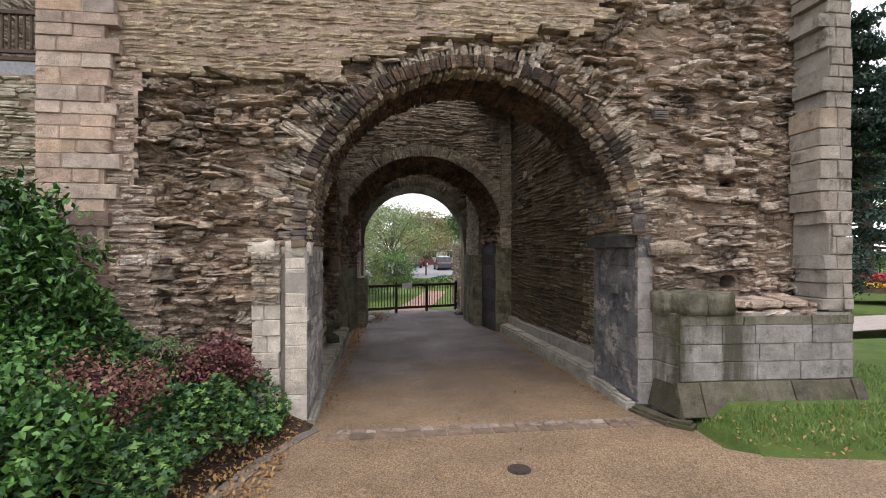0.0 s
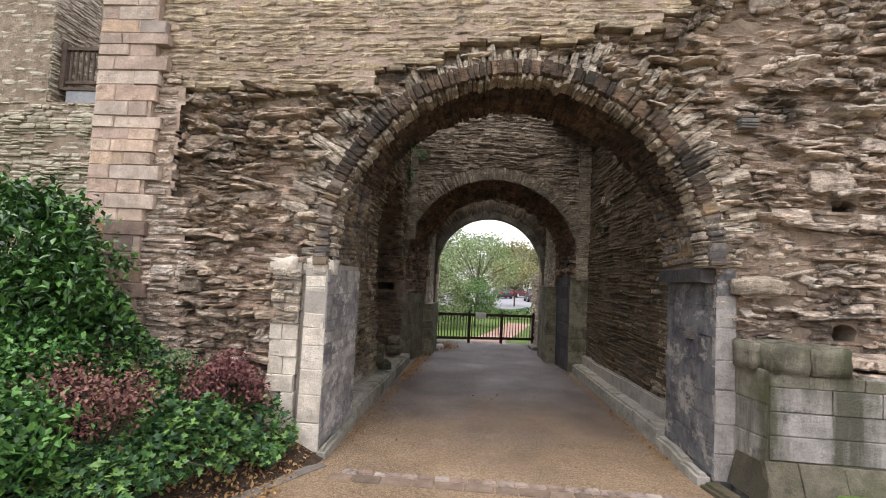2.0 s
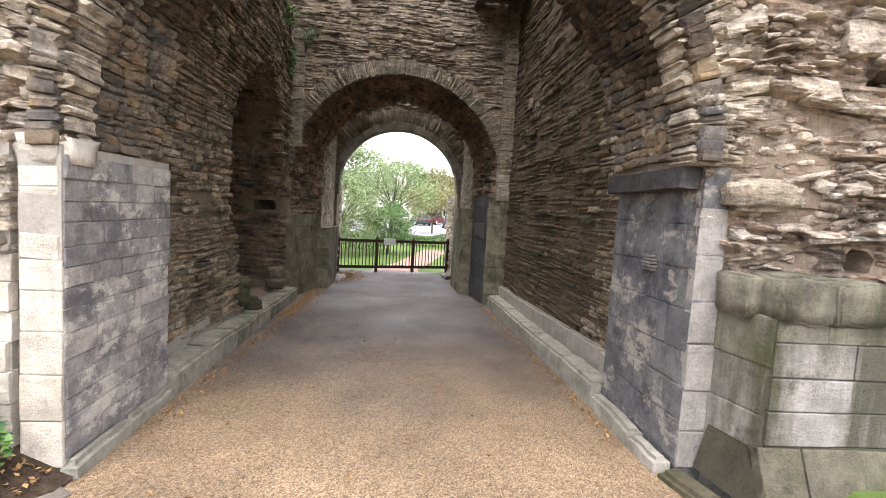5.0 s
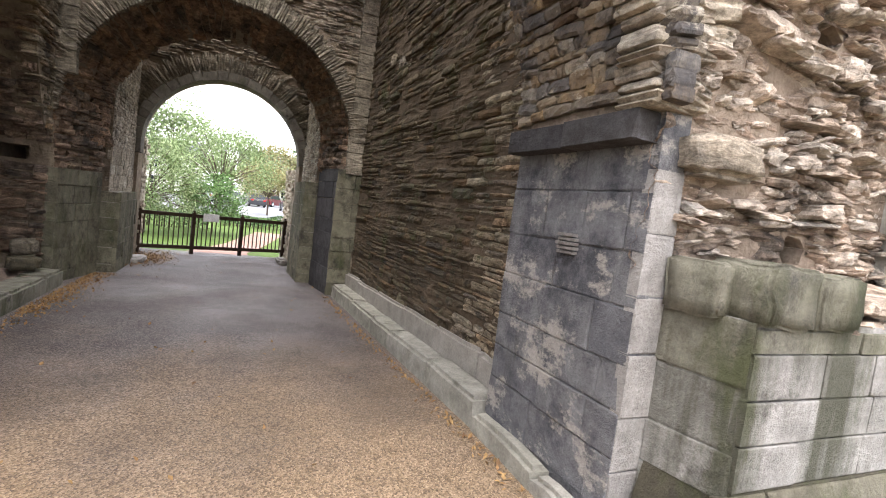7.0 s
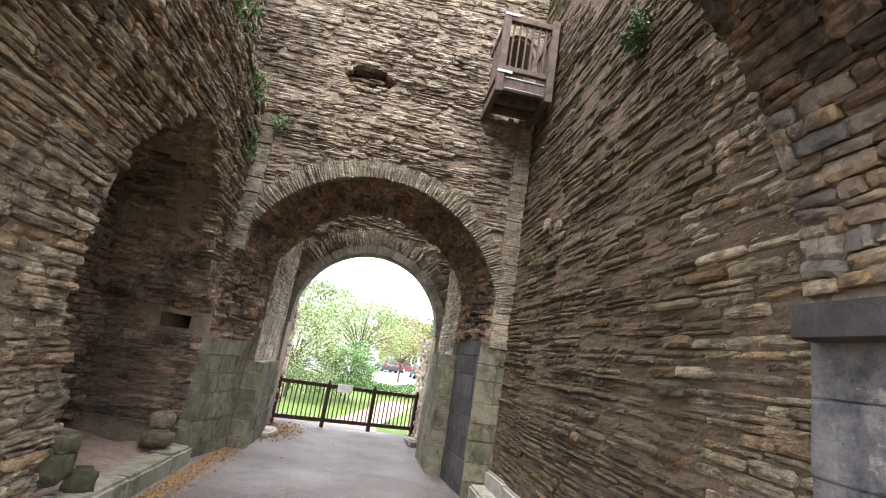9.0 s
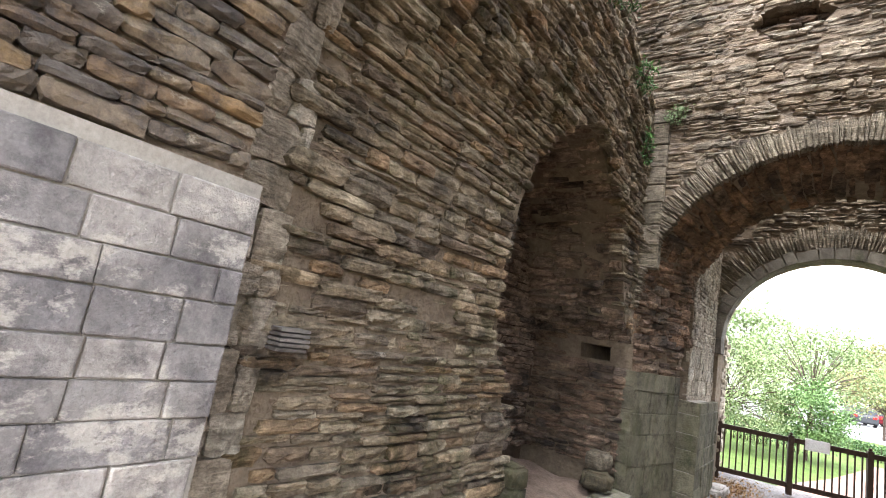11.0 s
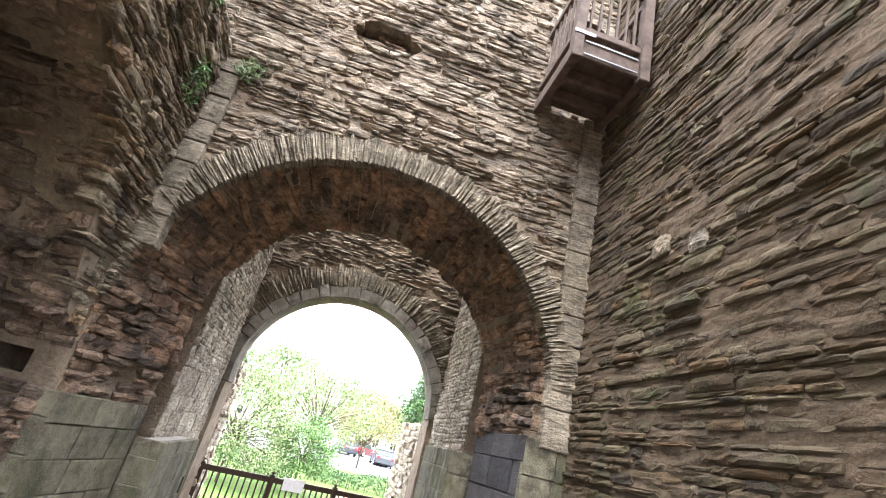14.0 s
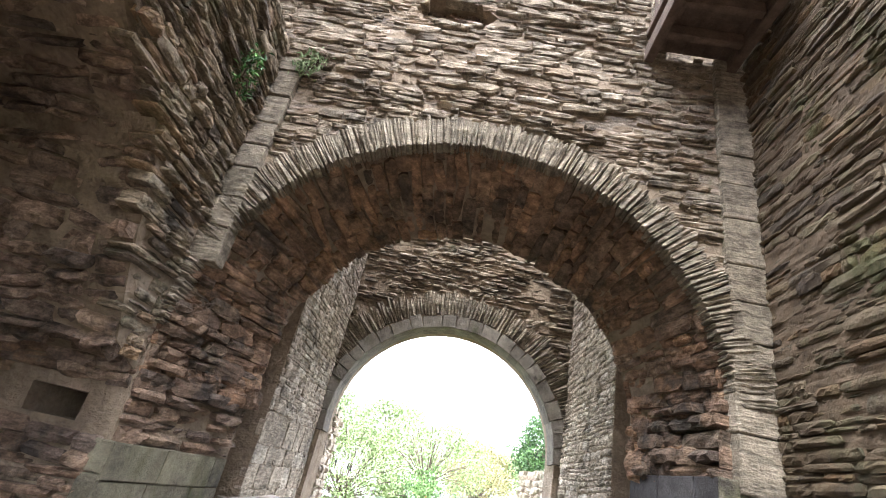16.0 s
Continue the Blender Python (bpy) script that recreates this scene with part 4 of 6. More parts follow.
tagged(part("recess_floor", bm, plain_material("trodden_earth", (0.18, 0.135, 0.105), (0.32, 0.245, 0.195), 5, 0.95, 0.8, 0.03, 40), smooth=True), "trodden earth floor of the wall recess", "floor", kind="structure")


def boulder(name, label, at, size, seed, material, turn=0.0, round_off=0.17):
    bm = bmesh.new()
    bmesh.ops.create_cube(bm, size=1.0)
    bmesh.ops.bevel(bm, geom=bm.edges[:], offset=round_off, segments=3, affect="EDGES")
    bmesh.ops.subdivide_edges(bm, edges=bm.edges[:], cuts=2, use_grid_fill=True)
    for v in bm.verts:
        v.co += Vector([noise.noise(v.co * 1.9 + Vector((seed * 7, k * 5, 0))) for k in range(3)]) * 0.1
        v.co += Vector([noise.noise(v.co * 9 + Vector((seed * 3, k * 5, 4))) for k in range(3)]) * 0.015
        v.co = Vector((v.co.x * size[0], v.co.y * size[1], v.co.z * size[2]))
    low = min(v.co.z for v in bm.verts)
    for v in bm.verts:
        v.co.z -= low + 0.01
    ob = part(name, bm, material, smooth=True)
    ob.matrix_world = pose(*at, 0, 0, turn)
    return tagged(ob, label, "stone", "loose stones in the recess")


boulder("loose_stone", "squared mossy block at the edge of the recess", (-0.90, 7.40, 0.12), (0.18, 0.24, 0.2), 1, mossy_mat, 8)
boulder("loose_stone", "broken block lying on another stone", (-0.91, 7.42, 0.30), (0.17, 0.2, 0.13), 2, mossy_mat, -10)
boulder("loose_stone", "low worn block before the recess", (-0.84, 7.66, 0.0), (0.18, 0.2, 0.16), 3, mossy_mat, 20)
boulder("loose_stone", "mossy fallen block against the jamb", (-0.98, 9.25, 0.0), (0.28, 0.26, 0.16), 4, mossy_mat, 12)
boulder("loose_stone", "fallen block lying on another stone", (-1.0, 9.3, 0.14), (0.2, 0.2, 0.18), 5, ring_mat, -14)
boulder("impost_block", "pale projecting impost stone above the pier", (2.66, 4.30, 1.40), (0.4, 0.26, 0.16), 8, vous_mat, 2)
boulder("coping_stone", "squared mossy coping stone on the plinth", (2.69, 4.045, 0.885), (0.25, 0.25, 0.215), 11, top_mat, -3, 0.06)
boulder("coping_stone", "squared mossy coping stone on the plinth", (2.95, 4.03, 0.885), (0.25, 0.25, 0.205), 12, top_mat, -2, 0.06)
boulder("coping_stone", "narrow pale-grey coping stone beside the pier", (2.535, 4.17, 0.885), (0.1, 0.22, 0.2), 13, top_mat, 8, 0.06)
boulder("impost_block", "pale squared impost stone above the pier", (-0.80, 4.365, 1.39), (0.25, 0.26, 0.18), 9, cream_mat, 0)
boulder("impost_block", "pale squared impost stone beside the pier", (-1.08, 4.36, 1.39), (0.29, 0.24, 0.18), 10, cream_mat, 0)
boulder("loose_stone", "flat stone slab beside the gate", (2.0, 13.2, floor_z(13.2)), (0.2, 0.5, 0.12), 6, grey_mat, 6)
boulder("loose_stone", "flat stone slab at the foot of the pilaster", (-0.40, 12.1, floor_z(12.1)), (0.24, 0.6, 0.1), 7, grey_mat, -4)

kerb("plinth_kerb", [(2.5, 3.66), (2.34, 3.82), (2.25, 4.28)], -0.14, 0.05, 0.1, "low mossy kerb round the foot of the plinth", mossy_mat)
slate_stack_mat = stone_material("thin_grey_slates", [(0.17, 0.155, 0.14), (0.24, 0.22, 0.20), (0.13, 0.12, 0.11)], layered=False)


def slate_stack(label, at, turn, width=0.13, high=0.085):
    """A small opening blocked with thin slates."""
    thing = empty("slate_stack", label, "vent", "slate vents")
    thing.matrix_world = pose(*at, 0, 0, turn)
    for k in range(5):
        bm = bmesh.new()
        z = high * k / 5
        box(bm, -width / 2 + 0.004 * (k % 2), width / 2 - 0.006 * ((k + 1) % 2), -0.02 - 0.006 * (k % 3), 0.05, z, z + high / 5 - 0.005, 0.002)
        part("slate", bm, slate_stack_mat, thing)


slate_stack("stack of thin slates blocking a hole in the wall", (-0.855, 5.56, 1.02), 90)
slate_stack("stack of thin slates blocking a hole in the pier", (2.35, 4.72, 1.02), -90, 0.12, 0.1)
slate_stack("stack of thin slates blocking a hole in the wall", (2.55, 4.22, 2.70), 0, 0.14, 0.1)

# sign on the gate: a blank-looking white board with bars for the writing
sign = empty("gate_sign", "small white notice board fixed to the gate", "sign")
bm = bmesh.new()
u = gate_length * 0.445
box(bm, u - 0.15, u + 0.15, -0.045, -0.030, gate_floor + 0.70, gate_floor + 0.86, 0.003, gate_turn)
white_mat = plain_material("white_painted_board", (0.86, 0.86, 0.85), (0.9, 0.9, 0.9), 10, 0.5, 0.05)
part("board", bm, white_mat, sign)
# ---- timber balcony in the corner, high on the inner wall ----
aged_timber = plain_material("weathered_oak", (0.05, 0.036, 0.029), (0.12, 0.088, 0.07), 9, 0.8, 0.5, 0.006, 60)
steel_mat = plain_material("galvanised_bracket", (0.2, 0.2, 0.205), (0.3, 0.3, 0.305), 20, 0.6, 0.1)
steel_mat.node_tree.nodes["Principled BSDF"].inputs["Metallic"].default_value = 0.8


def balcony():
    thing = empty("timber_balcony", "weathered timber viewing balcony on the inner wall", "balcony", at=(2.12, 9.2, 4.6))
    def add(name, x0, x1, y0, y1, z0, z1, mat=aged_timber, bevel=0.006):
        bm = bmesh.new()
        box(bm, x0 - 2.12, x1 - 2.12, y0 - 9.2, y1 - 9.2, z0 - 4.6 - 0.12, z1 - 4.6 - 0.12, bevel)
        return part(name, bm, mat, thing)
    for x in (1.80, 2.42):
        add("corner_post", x, x + 0.09, 8.82, 8.91, 4.58, 5.72)
        add("joist", x + 0.01, x + 0.08, 8.92, 9.64, 4.60, 4.72)
    for k in range(5):
        add("floor_board", 1.815 + 0.138 * k, 1.951 + 0.138 * k, 8.93, 9.62, 4.725, 4.755, aged_timber, 0.003)
    for y in (9.1, 9.36):
        add("cross_joist", 1.885, 2.425, y, y + 0.06, 4.61, 4.715)
    add("fascia", 1.892, 2.418, 8.85, 8.885, 4.62, 4.80)
    add("bottom_rail", 1.892, 2.418, 8.84, 8.90, 4.88, 4.95)
    add("top_rail", 1.892, 2.418, 8.83, 8.90, 5.58, 5.66)
    for k in range(6):
        x = 1.93 + 0.083 * k
        add("baluster", x, x + 0.022, 8.86, 8.882, 4.951, 5.579, aged_timber, 0.002)
    for x in (1.82, 2.455):
        add("side_bottom_rail", x, x + 0.05, 8.912, 9.64, 4.88, 4.95)
        add("side_top_rail", x, x + 0.05, 8.912, 9.64, 5.58, 5.66)
        for k in range(6):
            y = 8.98 + 0.1 * k
            add("baluster", x + 0.014, x + 0.036, y, y + 0.022, 4.951, 5.579, aged_timber, 0.002)
    for z in (4.86, 5.665):
        add("corner_plate", 1.795, 1.98, 8.812, 8.818, z - 0.03, z + 0.005, steel_mat, 0)
    add("fascia_strip", 1.91, 2.40, 8.838, 8.846, 4.785, 4.80, steel_mat, 0)
    add("fascia_strip", 1.91, 2.40, 8.838, 8.846, 4.645, 4.655, steel_mat, 0)


balcony()

for nm, at, r, seed in (("fern", (-0.66, 9.55, 3.8), (0.13, 0.05, 0.09), 1), ("fern", (-0.75, 8.6, 3.75), (0.1, 0.2, 0.14), 2), ("fern", (-0.62, 7.6, 3.85), (0.1, 0.25, 0.12), 3), ("fern", (-0.85, 9.2, 3.3), (0.05, 0.14, 0.18), 4), ("fern", (2.47, 5.75, 3.35), (0.06, 0.3, 0.16), 5), ("fern", (-0.70, 13.55, 1.82), (0.12, 0.1, 0.08), 6), ("fern", (2.22, 13.5, 1.64), (0.1, 0.1, 0.1), 7)):
    shrub(nm, "small green fern rooted in the wall joints", at, r, 14, 16, 0.035, (0.025, 0.06), sage_leaf if seed == 1 else bright_leaf, 300 + seed, -0.9, 0.35, root=at, category="plant", group="wall plants", up=0.1)

# ---- beyond the gate: lawn path, trees, hedge, cars, house ----
LOW = -0.735
brick_mat = plain_material("worn_red_path", (0.22, 0.13, 0.10), (0.32, 0.21, 0.17), 3, 0.9, 0.3)
bm = bmesh.new()
left_line = [(0.1, 14.6), (0.25, 16.4), (0.9, 20.0), (2.1, 25.6)]
right_line = [(1.4, 14.6), (1.45, 16.4), (2.1, 20.0), (3.3, 25.6)]
strip = [(bm.verts.new((a[0], a[1], ground_height(*a) + 0.012)), bm.verts.new((b[0], b[1], ground_height(*b) + 0.012))) for a, b in zip(left_line, right_line)]
for (a, b), (c, d) in zip(strip, strip[1:]):
    bm.faces.new((a, b, d, c))
tagged(part("garden_path", bm, brick_mat), "worn reddish path across the lawn", "path", kind="structure")
asphalt_mat = plain_material("pale_wet_asphalt", (0.16, 0.16, 0.17), (0.24, 0.24, 0.25), 2, 0.6, 0.2)
bm = bmesh.new()
box(bm, -30, 40, 38, 75, LOW - 0.1, LOW + 0.02)
tagged(part("car_park", bm, asphalt_mat), "pale asphalt car park beyond the lawn", "road", kind="structure")


def hedge(label, x0, x1, y0, y1, z0, h, seed, material=hedge_leaf):
    g = np.random.default_rng(seed)
    thing = empty("hedge", label, "hedge", at=((x0 + x1) / 2, (y0 + y1) / 2, z0))
    k = int(900 * (x1 - x0) * h) + 600
    p = np.stack([g.uniform(x0, x1, k), g.uniform(y0, y1, k), z0 + h * g.uniform(0.05, 1.0, k) ** 0.6], 1)
    p[:, 2] += 0.12 * np.sin(p[:, 0] * 2.1) * (p[:, 2] - z0) / h
    p -= np.array(thing.location)
    leaf_mesh("foliage", p, (0.06, 0.13), material, thing, 0.3, 0.6, seed=seed)
    bm = bmesh.new()
    for q in p[::40]:
        limb(bm, (q[0], q[1], -0.05), (q[0], q[1], q[2]), 0.012, 0.006, 4)
    part("branchwork", bm, stem_mat, thing)["kind"] = "stuff"


hedge("low dark green hedge at the lawn edge", 0.6, 7.5, 27.6, 28.8, LOW, 0.62, 41)
hedge("low green hedge bordering the car park", -6.0, 0.2, 24.0, 25.2, LOW, 0.8, 42)
tree("broadleaf_tree", "rounded fresh green tree on the lawn", (0.4, 22.8, LOW), 3.0, (1.0, 0.9, 0.95), bush_leaf, 51, 120, 70, 0.16, (0.05, 0.1), 0.04, "trees beyond the gate", 0.42)
tree("broadleaf_tree", "light green feathery tree at the lawn edge", (-1.6, 21.5, LOW), 3.4, (1.75, 1.5, 1.6), tree_leaf, 52, 210, 62, 0.2, (0.05, 0.1), 0.04, "trees beyond the gate", 0.44)
tree("broadleaf_tree", "tall airy green tree behind the lawn", (0.4, 33.0, LOW), 5.6, (3.2, 2.5, 1.9), tree_leaf, 53, 120, 60, 0.34, (0.08, 0.15), 0.09, "trees beyond the gate", 0.58)
tree("autumn_tree", "tree with yellowing autumn leaves by the car park", (3.6, 42.0, LOW), 4.4, (2.3, 2.0, 1.2), autumn_leaf, 54, 90, 70, 0.35, (0.1, 0.18), 0.08, "trees beyond the gate", 0.6)
tree("broadleaf_tree", "dark green tree beside the car park", (6.6, 36.0, LOW), 6.8, (1.5, 1.5, 2.2), hedge_leaf, 55, 80, 90, 0.35, (0.12, 0.24), 0.16, "trees beyond the gate", 0.66)
for k, (x, y, h) in enumerate([(-14, 70, 11), (-6, 74, 12), (1, 84, 9.5), (8, 86, 9), (16, 82, 10), (24, 76, 12), (-24, 66, 12)]):
    tree("broadleaf_tree", "hazy green tree beyond the car park", (x, y, LOW), h, (4.6, 3.6, h * 0.36), autumn_leaf if k == 3 else tree_leaf, 60 + k, 60, 90, 0.8, (0.25, 0.5), 0.28, "far trees", 0.62)

glass_mat = plain_material("dark_car_glass", (0.02, 0.024, 0.028), (0.035, 0.04, 0.045), 5, 0.08, 0.0)
tyre_mat = plain_material("black_rubber", (0.015, 0.015, 0.015), (0.03, 0.03, 0.03), 30, 0.8, 0.2)
rim_mat = plain_material("silver_wheel_rim", (0.45, 0.45, 0.46), (0.6, 0.6, 0.61), 30, 0.3, 0.0)
lamp_mat = plain_material("clear_headlight", (0.6, 0.6, 0.6), (0.75, 0.75, 0.75), 30, 0.15, 0.0)
red_lamp_mat = plain_material("red_rear_light", (0.35, 0.02, 0.02), (0.45, 0.03, 0.03), 30, 0.2, 0.0)


def car(label, x, y, turn, colour, length=4.2):
    paint = plain_material("car_paint", colour, tuple(c * 1.1 for c in colour), 3, 0.25, 0.0)
    thing = empty("car", label, "car", "parked cars")
    thing.matrix_world = pose(x, y, LOW + 0.02, 0, 0, turn)
    half = length / 2
    def side(points, w):
        return loft([(px, -w, pz) for px, pz in points], [(px, w, pz) for px, pz in points])
    bm = side([(-half, 0.3), (-half, 0.72), (-half + 0.15, 0.92), (-0.9, 0.95), (0.9, 0.92), (half - 0.25, 0.78), (half, 0.62), (half, 0.3), (half - 0.4, 0.2), (-half + 0.4, 0.2)], 0.86)
    part("body", bm, paint, thing)
    part("cabin_glass", side([(-half + 0.35, 0.94), (-half + 0.75, 1.38), (0.25, 1.40), (1.0, 0.93)], 0.74), glass_mat, thing)
    part("roof", side([(-half + 0.68, 1.385), (-half + 0.85, 1.44), (0.15, 1.455), (0.32, 1.40)], 0.72), paint, thing)
    for wx in (-half + 0.75, half - 0.8):
        for wy in (-0.8, 0.8):
            bm = bmesh.new()
            bmesh.ops.create_cone(bm, cap_ends=True, segments=18, radius1=0.31, radius2=0.31, depth=0.2, matrix=pose(wx, wy, 0.31, 90, 0, 0))
            tyre = part("tyre", bm, tyre_mat, thing)
            bm = bmesh.new()
            bmesh.ops.create_cone(bm, cap_ends=True, segments=14, radius1=0.2, radius2=0.19, depth=0.215, matrix=pose(wx, wy, 0.31, 90, 0, 0))
            part("rim", bm, rim_mat, tyre)
    for wy in (-0.62, 0.62):
        bm = bmesh.new()
        box(bm, half - 0.08, half + 0.01, wy - 0.16, wy + 0.16, 0.58, 0.72, 0.02)
        part("headlight", bm, lamp_mat, thing)
        bm = bmesh.new()
        box(bm, -half - 0.01, -half + 0.08, wy - 0.14, wy + 0.14, 0.62, 0.82, 0.02)
        part("rear_light", bm, red_lamp_mat, thing)


car("dark red hatchback parked in the car park", 5.6, 66.0, 60, (0.09, 0.012, 0.016))
car("dark grey saloon parked on the pale asphalt", 3.4, 60.5, 100, (0.05, 0.052, 0.056))
car("dark grey car parked in the car park", 6.6, 54.0, 92, (0.06, 0.065, 0.07))
car("silver car parked in the car park", 1.2, 58.0, 85, (0.42, 0.43, 0.44))
car("white van-like car parked in the car park", 7.0, 58.0, 90, (0.7, 0.7, 0.7))
car("silver car parked farther off", -1.6, 61.0, 90, (0.38, 0.4, 0.42))
car("black car parked farther off", 9.6, 55.0, 88, (0.02, 0.02, 0.022))

render_mat = plain_material("pale_house_wall", (0.62, 0.60, 0.56), (0.7, 0.68, 0.64), 2, 0.8, 0.1)
slate_mat = plain_material("slate_roof", (0.09, 0.09, 0.10), (0.14, 0.14, 0.15), 6, 0.7, 0.3)


def house(label, x0, x1, y0, y1, z0, eaves, ridge):
    thing = empty("house", label, "house", at=((x0 + x1) / 2, y0, z0))
    ox, oy, oz = (x0 + x1) / 2, y0, z0
    bm = bmesh.new()
    box(bm, x0 - ox, x1 - ox, 0, y1 - oy, -0.3, eaves)
    part("wall", bm, render_mat, thing)
    w, dep = (x1 - x0) / 2 + 0.3, y1 - y0
    part("roof", loft([(-w, -0.3, eaves + 0.005), (-w, dep / 2, ridge), (-w, dep + 0.3, eaves + 0.005)], [(w, -0.3, eaves + 0.005), (w, dep / 2, ridge), (w, dep + 0.3, eaves + 0.005)]), slate_mat, thing)
    count = int((x1 - x0) / 2.6)
    for r in range(2):
        for c in range(count):
            cx = -w + 0.3 + (c + 0.5) * (x1 - x0) / count
            bm = bmesh.new()
            z = 0.9 + 2.7 * r
            for a, b, p, q in ((-0.5, 0.5, 1.25, 1.35), (-0.5, 0.5, -0.06, 0.0), (-0.55, -0.45, 0.0, 1.25), (0.45, 0.55, 0.0, 1.25), (-0.03, 0.03, 0.0, 1.25)):
                box(bm, cx + a, cx + b, -0.06, -0.01, z + p, z + q)
            frame_part = part("window_frame", bm, white_mat, thing)
            bm = bmesh.new()
            box(bm, cx - 0.45, cx + 0.45, -0.03, -0.012, z, z + 1.25)
            part("pane", bm, glass_mat, frame_part)


house("long pale house beyond the car park", 2.0, 20.0, 92.0, 100.0, LOW, 5.6, 8.6)
house("pale terrace far beyond the car park", -26.0, -4.0, 96.0, 104.0, LOW, 5.8, 8.8)

# ---- garden beside the buttress ----
bm = bmesh.new()
pts = [(4.6, 6.9), (30, 11.0), (30, 12.6), (4.6, 8.2)]
face = bm.faces.new([bm.verts.new((x, y, 0.045)) for x, y in pts])
tagged(part("garden_path", bm, plain_material("grey_gravel", (0.24, 0.21, 0.19), (0.34, 0.30, 0.27), 6, 0.9, 0.4)), "pale gravel path across the lawn", "path", kind="structure")
petal_red = leaf_material("red_petals", (0.5, 0.02, 0.03), (0.6, 0.06, 0.08), (0.65, 0.2, 0.25), 0.6)
petal_yellow = leaf_material("yellow_petals", (0.7, 0.42, 0.03), (0.75, 0.5, 0.06), (0.65, 0.3, 0.03), 0.6)
g = np.random.default_rng(77)
flower_bed = empty("flower_bed", "bright red and yellow bedding flowers on the lawn", "flower bed", at=(19.0, 15.6, 0.04))
bm = bmesh.new()
bmesh.ops.create_cone(bm, cap_ends=True, segments=32, radius1=3.3, radius2=3.0, depth=0.16, matrix=Matrix.Translation((0, 0, 0.08)))
part("soil", bm, soil_mat, flower_bed)
for nm, mat, r0, r1, z in (("yellow_flowering", petal_yellow, 2.2, 3.1, 0.24), ("red_flowering", petal_red, 0.0, 2.3, 0.42)):
    a, r = g.uniform(0, 6.283, 1500), np.sqrt(g.uniform(r0 ** 2, r1 ** 2, 1500))
    leaf_mesh(nm, np.stack([r * np.cos(a), r * np.sin(a), z + g.uniform(-0.08, 0.08, 1500)], 1), (0.1, 0.18), mat, flower_bed, 1.2, 0.9, seed=5)
hedge("clipped dark hedge along the garden edge", 18.0, 46.0, 27.0, 28.5, 0.0, 1.3, 43)
shrub("yew_bush", "rounded dark yew bush on the lawn", (12.6, 12.2, 0.75), (0.8, 0.8, 0.85), 90, 50, 0.14, (0.06, 0.12), cedar_leaf, 44, -0.6, root=(12.6, 12.2, 0.0))


def cedar(base, height, seed, label):
    """A dark conifer with flat, drooping tiers."""
    g = np.random.default_rng(seed)
    thing = empty("cedar_tree", label, "tree", "garden trees", at=base)
    bm = bmesh.new()
    limb(bm, (0, 0, -0.3), (0.2, 0, height * 0.95), 0.42, 0.06, 10)
    pts = []
    for k in range(46):
        z = height * (0.12 + 0.85 * k / 46)
        reach = (1 - 0.65 * (k / 46)) * height * 0.36 * g.uniform(0.6, 1.1)
        a = g.uniform(0, 6.283)
        tip = Vector((math.cos(a) * reach, math.sin(a) * reach, z - 0.12 * reach))
        limb(bm, (0.2 * z / height, 0, z), tip, 0.09 * (1 - 0.7 * k / 46), 0.02, 5)
        for q in np.linspace(0.3, 1.0, 9):
            c = Vector((0, 0, z)).lerp(tip, q)
            m = 60
            pts.append(np.array(c) + g.normal(size=(m, 3)) * np.array([0.34, 0.34, 0.09]) * (0.6 + q * 0.5) - np.array([0, 0, 0.05]))
    part("trunk", bm, bark_mat, thing)
    leaf_mesh("foliage", np.vstack(pts), (0.16, 0.32), cedar_leaf, thing, 0.7, 0.4, seed=seed)


cedar((17.5, 17.0, 0.0), 11.0, 81, "tall dark cedar with drooping tiers on the lawn")
cedar((27.0, 24.0, 0.0), 14.0, 82, "tall dark cedar at the garden edge")
for k, (x, y, h) in enumerate([(24, 31, 10), (31, 30, 11), (38, 34, 12), (19, 33, 9), (45, 32, 12)]):
    tree("broadleaf_tree", "dark leafy tree at the garden edge", (x, y, 0.0), h, (3.6, 3.2, h * 0.36), hedge_leaf, 90 + k, 70, 100, 0.7, (0.2, 0.4), 0.25, "garden trees", 0.6)

shrub("wall_fern", "small green fern rooted in the passage wall", (2.50, 6.85, 3.94), (0.05, 0.1, 0.2), 26, 26, 0.04, (0.025, 0.05), hedge_leaf, 93, -0.8, 0.5, root=(2.56, 6.85, 3.84), category="plant")

# ---- grass blades near the plinth ----
g = np.random.default_rng(99)
k = 16000
gx = g.uniform(2.5, 5.4, k)
gy = g.uniform(2.75, 5.6, k)
ok = (gy > 3.28 - (gx - 2.6) * 0.28 * (gx < 3.6) - 0.28 * (gx >= 3.6)) & ~((gx < 4.4) & (gy > 3.74)) & (gx > 2.62)
gx, gy = gx[ok], gy[ok]
k = len(gx)
ang, hh = g.uniform(0, 6.283, k), g.uniform(0.025, 0.06, k)
gz = 0.02 + 0.14 * np.clip(gy - 3.0, 0, 1) * np.clip((gx - 2.62) / 0.38, 0, 1)
lean = g.normal(0, 0.02, (k, 2))
va = np.stack([gx - 0.004 * np.cos(ang), gy - 0.004 * np.sin(ang), gz], 1)
vb = np.stack([gx + 0.004 * np.cos(ang), gy + 0.004 * np.sin(ang), gz], 1)
vc = np.stack([gx + lean[:, 0], gy + lean[:, 1], gz + hh], 1)
mesh = bpy.data.meshes.new("grass")
mesh.from_pydata(np.stack([va, vb, vc], 1).reshape(-1, 3).tolist(), [], np.arange(3 * k).reshape(-1, 3).tolist())
mesh.materials.append(leaf_material("grass_blade", (0.05, 0.10, 0.02), (0.09, 0.16, 0.03), (0.14, 0.2, 0.05), 0.6))
